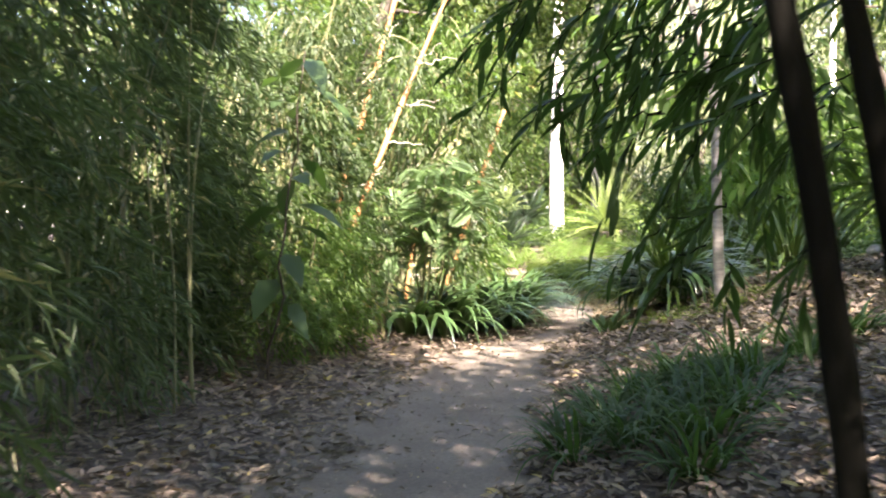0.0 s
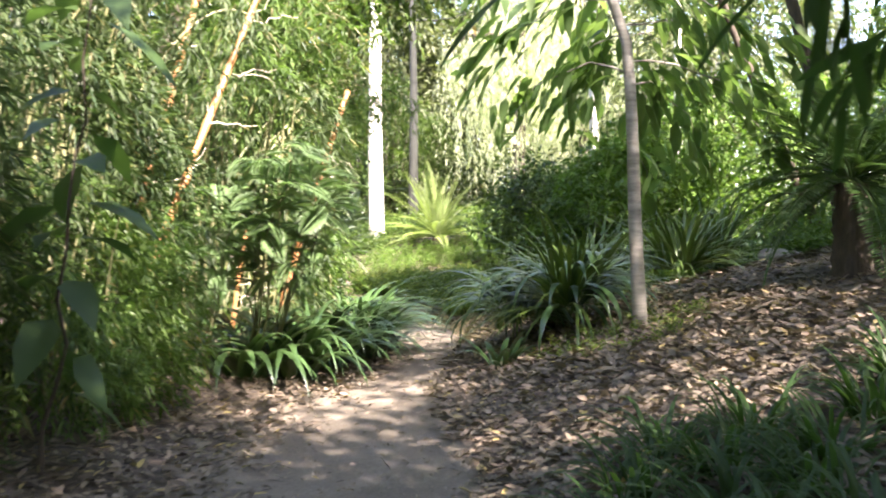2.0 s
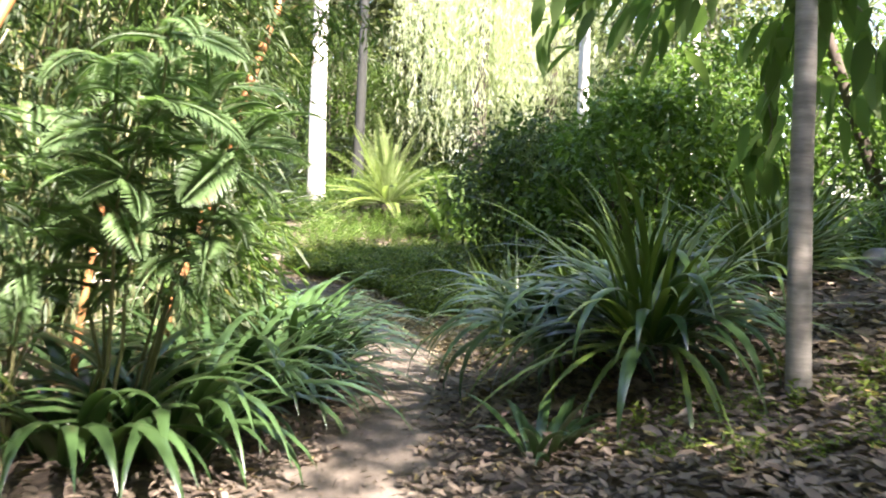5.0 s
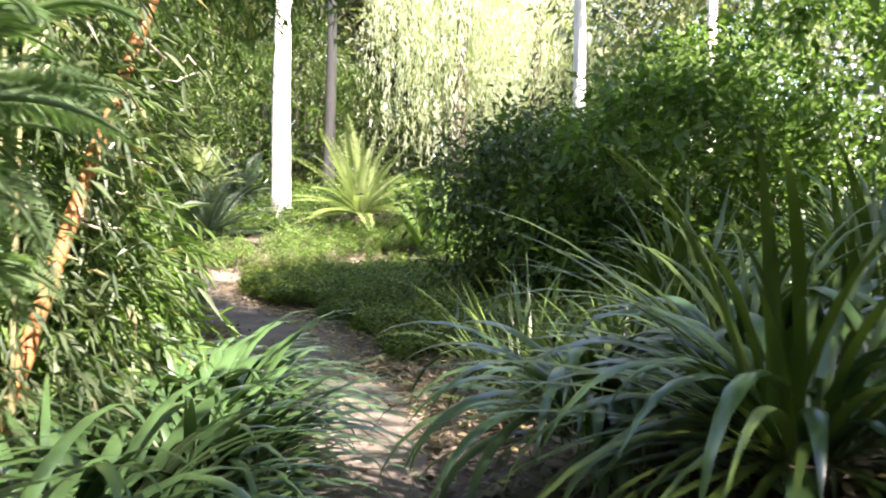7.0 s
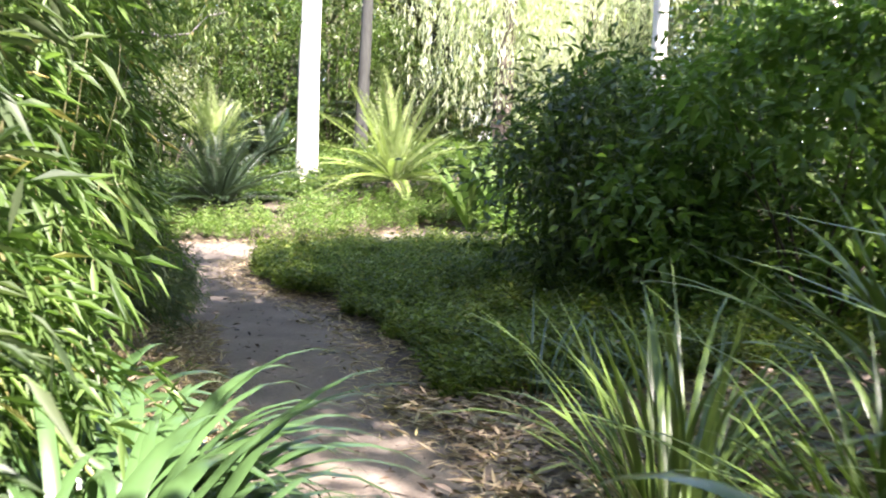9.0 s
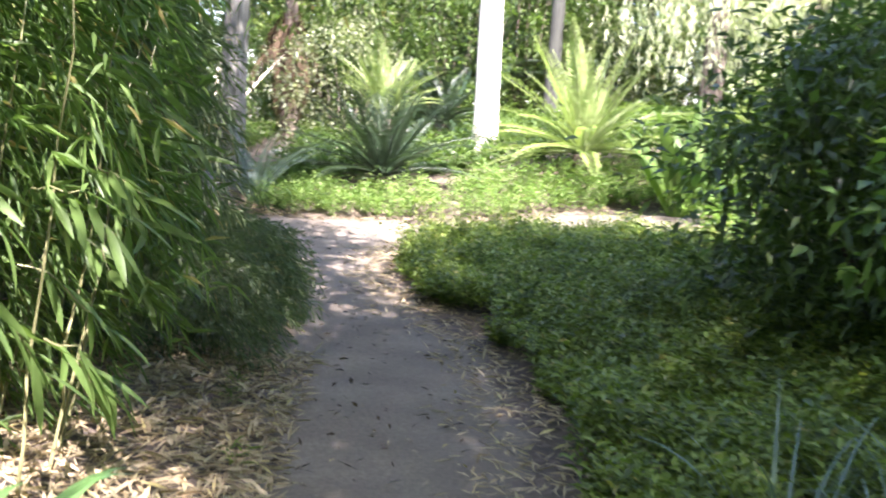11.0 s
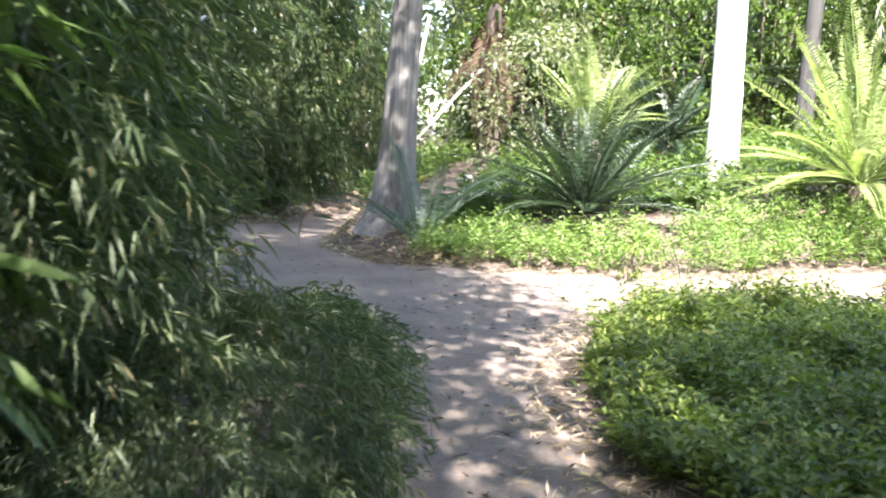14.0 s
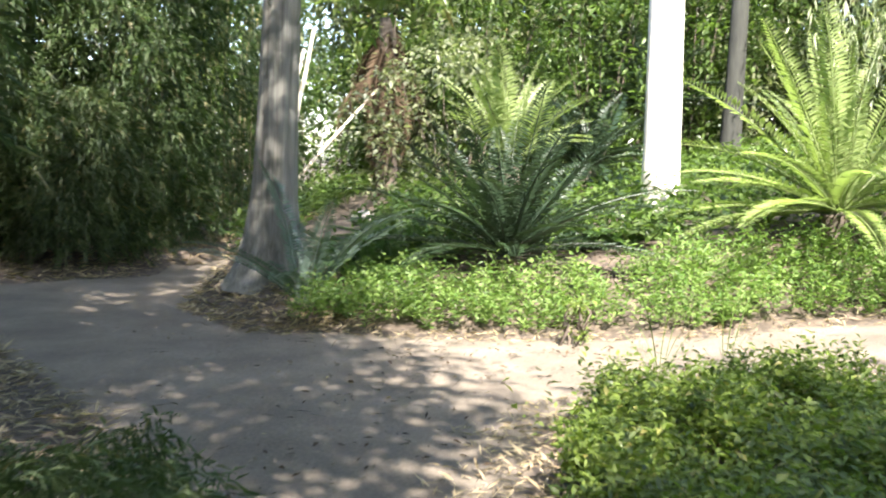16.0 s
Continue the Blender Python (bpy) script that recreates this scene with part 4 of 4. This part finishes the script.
def hedge_area(x, y):
    edge = right_edge(y) + 0.25 + 0.15 * wobbly(x, y, 0.5)
    return (x > edge) & (y < np.interp(x, [1.9, 2.5, 5.5, 9], [25.6, 26.1, 26.1, 26.7])) & (y > 16.6 + 0.35 * np.maximum(3.6 - x, 0))


COVER_LABEL = "dense low green groundcover hedge beside the path"
cover("groundcover", (1.7, 5.0), (16.4, 28.4), hedge_area, 25000, 0.27, 0.066, 0.0145, M_COVER, COVER_LABEL, 9, 0.2)
cover("groundcover", (5.0, 9.0), (17, 29.0), hedge_area, 5000, 0.30, 0.09, 0.016, M_COVER, COVER_LABEL, 7)
DARK_SHRUB = "dense dark-leaved shrub with glossy leaves"
for sx, sy, rx, ry, h, n in ((6.35, 22.3, 1.15, 1.2, 1.8, 10000), (5.2, 20.2, 1.25, 1.3, 2.2, 11000), (7.4, 20.8, 1.6, 1.8, 2.9, 10000)):
    shrub(sx, sy, rx, ry, h, n, DARK_SHRUB, M_SHRUB, 0.14, 0.026, group="shrubs beside the hedge", clump=0.42)
for sx, sy, rx, ry, h, n in ((5.9, 18.0, 1.5, 1.4, 2.5, 6500), (7.4, 18.0, 1.9, 1.7, 3.3, 7000), (9.6, 17.0, 1.8, 2.0, 3.4, 5000), (9.0, 22.5, 1.8, 2.0, 3.6, 5000), (8.6, 14.2, 1.6, 1.6, 2.6, 4000)):
    shrub(sx, sy, rx, ry, h, n, "bright green leafy shrub catching the sun", M_BRIGHT, 0.13, 0.04, group="bright shrubs")
strap_plant("broad_leaf_plant", 6.0, 27.8, 16, 1.7, 0.15, "banana-like plant with upright broad green leaves", M_BRIGHT, "plant", "", (1.0, 1.5), (0.2, 0.9), 0.15, segs=10)

# ---- the clearing ----
tree(-0.68, 29.95, 9.5, 0.235, "grey fibrous-barked tree trunk flared at its base", M_BARK_GREY, M_TREE, (0.31, 3.0), 16, 420, 26, 0.18, 0.03, sides=36, lean=(0.012, 0.0), flare=2.1, flute=9, hang=0.7)
tree(3.65, 32.3, 15, 0.24, "tall smooth white-barked tree trunk in full sun", M_BARK_WHITE, M_TREE_GREY, (0.6, 3.0), 9, 140, 22, 0.2, 0.03, sides=18, flare=1.15)
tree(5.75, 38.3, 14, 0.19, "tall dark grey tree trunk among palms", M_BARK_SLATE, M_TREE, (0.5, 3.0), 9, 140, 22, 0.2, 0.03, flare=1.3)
tree(7.5, 24.4, 12, 0.13, "slim pale tree trunk behind shrubs", M_BARK_WHITE, M_TREE_GREY, (0.62, 1.8), 9, 60, 22, 0.18, 0.03, flare=1.2)
tree(8.2, 21.4, 9.5, 0.10, "thin pale tree trunk above shrubs", M_BARK_WHITE, M_TREE, (0.62, 1.5), 8, 60, 24, 0.2, 0.035, 0.6, flare=1.2)

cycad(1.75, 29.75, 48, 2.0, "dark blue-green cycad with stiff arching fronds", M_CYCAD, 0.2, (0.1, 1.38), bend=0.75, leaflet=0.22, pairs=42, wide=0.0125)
cycad(4.9, 29.6, 44, 2.05, "sunlit pale green cycad with upright fronds", M_CYCAD_SUNLIT, 0.38, (-0.1, 1.5), bend=0.7, leaflet=0.21, wide=0.017, pairs=52, vee=0.35)
cycad(1.75, 33.0, 24, 1.6, "tall pale yellow-green cycad in the sun", M_CYCAD_SUNLIT, 0.9, (0.6, 1.45), bend=0.7, leaflet=0.22, wide=0.015, pairs=44, vee=0.35)
cycad(8.2, 30.8, 28, 1.7, "sunlit cycad at the far side of the bed", M_CYCAD_SUNLIT, 0.3, (0.0, 1.4), bend=0.7)
cycad(4.2, 39.0, 30, 2.1, "dark feathery palm under trees", M_CYCAD, 1.3, (0.0, 1.4), name="palm", category="palm", pairs=40, leaflet=0.35, wide=0.02)
cycad(3.0, 36.0, 26, 1.8, "low dark cycad in the undergrowth", M_CYCAD, 0.5, (0.0, 1.3), pairs=40, leaflet=0.3, wide=0.018)
cycad(-0.15, 29.0, 11, 1.75, "blue-grey arching fronds at the tree's foot", M_CYCAD_BLUE, 0.0, (0.45, 1.25), bend=1.0, pairs=54, leaflet=0.17, wide=0.012)
for fx, fy, n, ln in ((0.35, 29.7, 16, 0.9), (0.75, 30.6, 16, 0.9), (-0.1, 30.8, 14, 0.8), (2.9, 30.4, 14, 0.8), (3.4, 30.9, 14, 0.8), (0.3, 31.8, 16, 1.0), (0.55, 30.15, 16, 0.95), (1.0, 31.3, 18, 1.1), (1.5, 31.2, 16, 1.0), (2.4, 30.7, 16, 1.0), (2.2, 31.6, 16, 1.1), (0.1, 30.2, 14, 0.8)):
    cycad(fx, fy, n, ln, "low green fern with spreading fronds", M_FERN_DARK, 0.0, (0.1, 0.8), name="fern", category="fern", group="ferns in the bed", bend=0.8, pairs=30, leaflet=0.13, wide=0.012)


def bed_area(x, y):
    b = y - far_edge(x)
    return (b > 0.15 + 0.12 * wobbly(x, y, 0.5)) & (b < np.interp(x, [-0.3, 0.4, 2.6, 3.2, 9], [0.3, 1.05, 1.15, 1.3, 1.4])) & (np.abs(x - 2.75 + 0.12 * np.sin(y * 5)) > 0.05 + 0.1 * rng.random(len(x)))


cover("groundcover", (-0.2, 9.0), (28, 33.5), bed_area, 15000, 0.38, 0.08, 0.0125, M_COVER_LIGHT, "bright upright groundcover along the bed's edge", 10, 0.16)
shrub(2.3, 27.95, 0.13, 0.13, 0.42, 260, "small lone weedy seedling on bare earth", M_COVER, 0.05, 0.008, stems=6, name="seedling", category="plant", clump=0.06)
for wx, wy, n in ((2.75, 26.4, 9), (3.3, 26.9, 7)):
    strap_plant("tall_grass", wx, wy, n, 0.75, 0.004, "few thin grass blades above the hedge", M_FLAX, "grass", "", (1.0, 1.5), (0.3, 0.9), 0.06, lift=0.1, segs=7)

for wx, wy in ((3.35, 16.35), (3.7, 16.7), (3.15, 16.75)):
    strap_plant("sedge_clump", wx, wy, 16, 0.8, 0.009, "blue-grey sedge tuft beside the hedge", M_FLAX_BLUE, "sedge", "sedges at the bend", (0.8, 1.5), (0.5, 1.6), 0.1, segs=8)

# bamboo grove behind the bend of the left way
for bx, by, n in ((-5.6, 32.3, 5600), (-4.1, 34.0, 5600), (-7.2, 26.4, 3600), (-3.6, 37.0, 2600), (-7.4, 33.6, 3000), (-4.7, 25.2, 4200)):
    bamboo_clump(bx, by, 1.5, 1.6, 8.5 if by < 28 else 6.5, n, 40, "tall shady bamboo grove with dark lower canes", M_BAMBOO_SHADE_COPY, M_CULM_SHADED if by < 34 else M_CULM, leaf=0.15, wide=0.0115, low=0.12, face=-1.0, cane_r=0.022, skirt=1.15)
bamboo_clump(-3.9, 32.4, 0.8, 0.8, 2.2, 1700, 8, "pale weeping young bamboo at the grove's edge", M_BAMBOO_GREY, M_CULM, leaf=0.15, wide=0.01, low=0.2)


def dead_skirt_palm(x, y, h):
    z0 = float(height(x, y))
    plant = thing("palm", x, y, z0, "palm trunk with a hanging skirt of dead brown fronds", "palm")
    t = np.linspace(0, 1, 16)
    part("trunk", tube(np.stack([0 * t, 0 * t, h * t - 0.1], -1), 0.22 - 0.06 * t, 12, 0.06), M_BARK_DARK, plant)
    hung = [frond_mesh(ln, 40, 0.34, 0.02, b, q, M_DEAD_FROND, "dead_frond", 0.1) for ln, b, q in ((1.9, 1.2, -0.5), (1.5, 1.0, -0.7), (2.1, 0.7, -0.9))]
    for i in range(30):
        f = new("dead_frond", hung[i % 3])
        f.parent = plant
        f.matrix_basis = pose(0, 0, h * rng.uniform(0.5, 1.0), rng.normal(0, 12), rng.uniform(-10, 30), i * 137.5 + rng.normal(0, 15))
    g = frond_mesh(2.2, 44, 0.4, 0.02, 1.2, 0.9, M_TREE, "frond", 0.2)
    for i in range(18):
        f = new("frond", g)
        f.parent = plant
        f.matrix_basis = pose(0, 0, h, 0, rng.uniform(-30, 30), i * 137.5)


dead_skirt_palm(-0.7, 40.0, 3.6)


def fallen_cane(a, b, r, label, mat):
    z0 = float(height(a[0], a[1]))
    ob = thing("fallen_cane", a[0], a[1], z0, label, "bamboo", "dry canes")
    o = np.array([a[0], a[1], z0])
    part("culm", tube(bent(np.array([a[0], a[1], z0 - 0.03]) - o, np.array(b) - o, -0.1, 0.01, 12), np.linspace(r, r * 0.6, 12), 7), mat, ob, smooth=True)


fallen_cane((-2.9, 38.6), (-0.7, 39.6, 3.0), 0.04, "pale dry cane leaning against a palm", M_CULM_PALE)
fallen_cane((-1.9, 35.6), (-1.5, 36.4, 3.6), 0.05, "pale dry leaning bamboo cane", M_CULM_PALE)
fallen_cane((-2.2, 36.0), (-1.7, 36.6, 3.3), 0.05, "pale dry leaning bamboo cane", M_CULM_PALE)
for sx, sy, s in ((0.35, 34.2, 0.22), (-0.4, 34.8, 0.2), (0.8, 34.6, 0.25)):
    stone(sx, sy, s, "sunlit pinkish-grey stone in the bed")


def willow(x, y, h, r, strands):
    """A weeping tree: high limbs with curtains of hanging leafy strands."""
    z0 = float(height(x, y))
    plant = thing("willow", x, y, z0, "pale weeping tree with long hanging strands in sun", "tree")
    t = np.linspace(0, 1, 14)
    part("trunk", tube(np.stack([0.3 * t, 0 * t, h * t - 0.1], -1), 0.3 * (1 - 0.7 * t), 12, 0.03), M_BARK_DARK, plant, smooth=True)
    leaves = []
    for i in range(12):
        a = i * 2.4
        start, ln = np.array([0.25, 0, h * rng.uniform(0.6, 0.98)]), r * rng.uniform(0.6, 1.1)
        stop = start + np.array([math.cos(a) * ln, math.sin(a) * ln, rng.uniform(0, 1)])
        part("limb", tube(bent(start, stop, -0.5, 0.05), np.linspace(0.08, 0.02, 8), 6), M_BARK_DARK, plant, smooth=True)
        for k in range(strands // 12):
            p = start + (stop - start) * rng.uniform(0.3, 1.05) + rng.normal(0, 0.35, 3)
            n = 34
            drop = rng.uniform(0.4, 1.0) * (p[2] - 0.8)
            q = np.sort(rng.uniform(0, 1, n))
            base = p + np.stack([0.15 * np.sin(q * 3 + k), 0.15 * np.cos(q * 2 + k), -q * drop], -1) + rng.normal(0, 0.03, (n, 3))
            leaves.append(narrow_leaves(base, unit(rng.normal(0, 0.4, (n, 3)) + np.array([0, 0, -1.0])), rng.uniform(0.14, 0.26, n), rng.uniform(0.012, 0.022, n), 0.1))
    part("hanging_foliage", joined(leaves), M_WILLOW_SUNLIT, plant)


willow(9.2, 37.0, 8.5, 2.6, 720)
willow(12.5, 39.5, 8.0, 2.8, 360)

# ---- trees that close the place round about ----
ring = random.Random(5)
WOODS = [(-7.5, 1), (-8, 6.5), (-8.5, 12), (-9, 18.5), (-10, 24), (-11, 31), (-9.5, 38), (-6.5, 43), (-2.5, 46), (2, 45), (6.5, 48), (13, 46), (16, 40), (15, 33), (13, 27.5), (13.5, 21), (13, 15), (11.5, 9.5), (9, 4), (6, -1), (0.5, -5), (-5, -4.5)]
for i, (wx, wy) in enumerate(WOODS):
    h = ring.uniform(7.5, 11)
    tree(wx + ring.uniform(-0.8, 0.8), wy + ring.uniform(-0.8, 0.8), h, ring.uniform(0.13, 0.24), ("leafy woodland tree with grey-green crown", "leafy woodland tree with deep green crown")[i % 2], (M_BARK_GREY, M_BARK_DARK)[i % 2], (M_TREE_GREY, M_TREE)[i % 2], (0.06, 3.0), 16, 260, 26, 0.30, 0.062, 0.8, 10)
for i, (wx, wy) in enumerate([(12, 33), (12, 30.5), (0.8, 37.5), (2.2, 41), (-4.5, 41), (7, 40), (11, 25), (11.2, 19), (10.5, 12.5), (7.4, 11.2), (6.3, 8.0), (5.2, 5.0), (4.4, 2.0), (-5.2, 20), (-4.8, 9.6)]):
    shrub(wx, wy, 1.8, 1.7, ring.uniform(2.2, 3.4), 3600, "leafy undergrowth shrub beneath trees", (M_BRIGHT, M_SHRUB, M_TREE_GREY)[i % 3], 0.13, 0.036, group="undergrowth", clump=0.34)

for wx, wy, h in ((3.3, 38.4, 4.6), (5.2, 39.8, 5.5), (1.6, 39.6, 5.0), (6.6, 41.0, 4.0)):
    shrub(wx, wy, 1.3, 1.2, h, 6000, "tall dark green shrub in the shade of trees", M_SHRUB, 0.15, 0.03, group="undergrowth", clump=0.3)
for i in range(26):
    a = i / 25
    wx, wy = -9 + 26 * a + ring.uniform(-0.7, 0.7), 44.5 - 3.0 * abs(2 * a - 1) + ring.uniform(-2.5, 1.5)
    shrub(wx, wy, 1.7, 1.5, ring.uniform(2.0, 4.2), 2600, "leafy undergrowth shrub beneath trees", (M_SHRUB, M_TREE_GREY, M_SHRUB, M_TREE)[i % 4], 0.17, 0.045, group="undergrowth", clump=0.4, stems=6)

for wx, wy, h in ((3.0, 47.0, 12.5), (6.0, 45.0, 12.0), (9.0, 46.5, 13.0), (11.5, 44.0, 12.0), (14.5, 43.5, 12.5), (0.0, 44.5, 12.0)):
    tree(wx, wy, h, 0.2, "tall leafy tree behind the clearing", M_BARK_DARK, M_TREE_GREY, (0.12, 3.0), 18, 460, 26, 0.34, 0.075, 0.85, 10)

# a second belt of woods further out, and saplings that fill the gaps
belt = [o for o in bpy.data.objects if o.name.startswith("tree") and o.parent is None][-len(WOODS):]
for i in range(22):
    a = i * 2 * math.pi / 22 + ring.uniform(-0.06, 0.06)
    d = ring.uniform(0, 4)
    bx, by = 2 + (21 + d) * math.cos(a), 20 + (34 + d) * math.sin(a)
    copy_thing(belt[i % len(belt)], pose(bx, by, float(height(np.clip(bx, -16, 20), np.clip(by, -5, 44))) - 0.1, 0, 0, ring.uniform(0, 360)))

# added trees, mostly out of view, whose crowns shade the bank, path and shrubs
for tx, ty, h, cr, lx, n in ((-1.9, 0.4, 10, 2.6, 0.06, 420), (5.7, 2.6, 10, 2.1, -0.1, 300), (6.7, 13.4, 9.0, 2.6, -0.25, 380), (1.9, -1.6, 9.0, 2.6, 0.0, 320), (-2.7, 21.6, 10.5, 2.8, 0.36, 540), (6.4, 8.4, 7.5, 2.0, -0.1, 180), (2.9, 0.7, 8.6, 2.2, -0.2, 430), (7.0, 11.4, 8.2, 2.4, -0.28, 580), (-5.0, 5.0, 9.5, 2.2, 0.12, 320), (-5.6, 9.4, 9.0, 2.2, 0.05, 280), (-2.9, 18.7, 8.2, 2.4, 0.6, 420), (8.9, 16.9, 8.2, 2.3, -0.46, 220)):
    tree(tx, ty, h, 0.09, "added shade tree, mostly out of view", M_BARK_DARK, M_TREE, (0.54, cr), 13, int(n * 0.6), 46, 0.22, 0.042, 0.62, lean=(lx, 0.02), group="shade trees", flare=1.2)

# a low-branched tree that reaches over the path from the left
tree(-2.2, 15.4, 7.8, 0.13, "leaning tree whose branches overhang the path", M_BARK_DARK, M_TREE, (0.5, 2.0), 12, 150, 26, 0.13, 0.022, 0.55, lean=(0.3, -0.03), hang=0.6)


# ---- undergrowth that covers the beds behind ----
def back_bed(x, y):
    return (y - far_edge(x) > np.interp(x, [2.6, 3.2], [1.9, 1.4])) & (np.hypot(x - 1.75, y - 29.75) > 0.35) & (np.abs(x + 0.58) > 0.5) & (wobbly(x, y, 1.2) > -0.55)


def right_bed(x, y):
    return (x > 5.8) & (y > 11.5) & (y < 28.5)


def left_bed(x, y):
    return (left_edge(y) - x > 2.6) & (y < 24)


cover("undergrowth", (-2.5, 14.0), (29.5, 45), back_bed, 9000, 0.45, 0.16, 0.03, M_SHRUB, "mixed green undergrowth beneath trees", 8, 0.2)
cover("undergrowth", (5.8, 16.0), (11.5, 29), right_bed, 6000, 0.45, 0.16, 0.03, M_BRIGHT, "mixed green undergrowth beneath trees", 8, 0.2)
cover("undergrowth", (-12.0, -3.0), (-2, 24), left_bed, 5000, 0.5, 0.18, 0.03, M_SHRUB, "mixed green undergrowth beneath trees", 8, 0.2)


# ---- fallen leaves ----
def bank_area(x, y):
    s = x - right_edge(y)
    return (s > -0.06 + 0.2 * wobbly(x, y, 0.4)) & (y < 17.5)


def left_area(x, y):
    s = left_edge(y) - x
    return (s > -0.35 + 0.3 * wobbly(x, y, 0.4)) & (y < 26)


def path_area(x, y):
    return (on_path(x, y) > 0.5) & (rng.random(len(x)) < 0.5)


def rim_area(x, y):
    b = on_path(x, y)
    return (b > 0.0) & (b < 0.9 - 0.3 * rng.random(len(x))) & (y > 13)


def hedge_rim(x, y):
    s = x - right_edge(y)
    return (s > -0.3 + 0.2 * wobbly(x, y, 0.3)) & (s < 0.4)


def grove_area(x, y):
    return on_path(x, y) < 0.5


litter("leaf_litter", (0.2, 4.2), (3.0, 13.0), bank_area, 34000, 0.076, 0.019, M_LITTER, "thick layer of curled grey-brown dead leaves", broad=True)
litter("leaf_litter", (1.8, 7.5), (8.0, 17.5), bank_area, 15000, 0.095, 0.024, M_LITTER, "thick layer of curled grey-brown dead leaves", broad=True)
litter("leaf_litter", (-2.4, 1.4), (3.0, 17.0), left_area, 26000, 0.085, 0.017, M_LITTER, "dry brown leaves beneath bamboo", broad=True)
litter("leaf_litter", (-1.6, 3.0), (3.5, 28.0), path_area, 5200, 0.05, 0.009, M_LITTER, "scattered small dry leaves on the path")
litter("straw_litter", (-1.0, 6.0), (13.5, 30.5), rim_area, 21000, 0.12, 0.008, M_STRAW, "dry straw-coloured bamboo leaves along the path edge")
litter("straw_litter", (-1.0, 1.4), (15.5, 20.0), left_area, 13000, 0.12, 0.01, M_STRAW, "dry straw-coloured bamboo leaves under bamboo")
litter("straw_litter", (-7.0, -1.3), (26.0, 37.0), grove_area, 16000, 0.14, 0.011, M_STRAW, "dry straw-coloured bamboo leaves under the grove")
litter("straw_litter", (-4.0, 0.6), (22.5, 28.5), grove_area, 8000, 0.13, 0.01, M_STRAW, "dry bamboo leaves under the arching bamboo")
litter("straw_litter", (-1.9, 0.4), (28.3, 30.6), grove_area, 2600, 0.11, 0.01, M_STRAW, "dry leaves heaped at the tree's foot")
litter("straw_litter", (1.2, 4.6), (16.0, 26.8), hedge_rim, 11000, 0.1, 0.008, M_STRAW, "dry straw-coloured leaves along the hedge's foot")
litter("fallen_twigs", (-1.0, 4.0), (4.0, 29.0), path_area, 900, 0.16, 0.0035, M_DEAD_FROND, "thin dark fallen twigs on the path")
litter("leaf_litter", (-1.3, 2.0), (2.8, 14.0), path_area, 8500, 0.045, 0.009, M_LITTER, "small dry leaves strewn over the shaded path")


litter("dark_leaves", (0.5, 4.0), (13.5, 28.5), path_area, 2600, 0.06, 0.011, M_DEAD_FROND, "small dark fallen leaves on the trodden path")


def weed_area(x, y):
    return (np.hypot(x - 2.7, y - 10.4) < 0.75 + 0.2 * wobbly(x, y, 0.3)) & (wobbly(x, y, 0.25) > -0.1)


def grass_rim(x, y):
    b = on_path(x, y)
    return (b < 0.45) & (b > 0.02) & (wobbly(x, y, 0.5) > 0.25) & (x < left_edge(y) + 0.5)


cover("weeds", (1.8, 3.6), (9.5, 11.3), weed_area, 700, 0.12, 0.05, 0.009, M_COVER, "thin low green weeds at the sapling's foot", 7, 0.03)
cover("weeds", (-1.2, 1.6), (15.5, 24.5), grass_rim, 1500, 0.13, 0.09, 0.006, M_COVER, "tufts of green weeds along the path edge", 7, 0.03)
litter("straw_litter", (2.0, 4.6), (14.0, 17.2), bank_area, 6500, 0.13, 0.011, M_STRAW, "thick straw-coloured fallen leaves before the hedge")
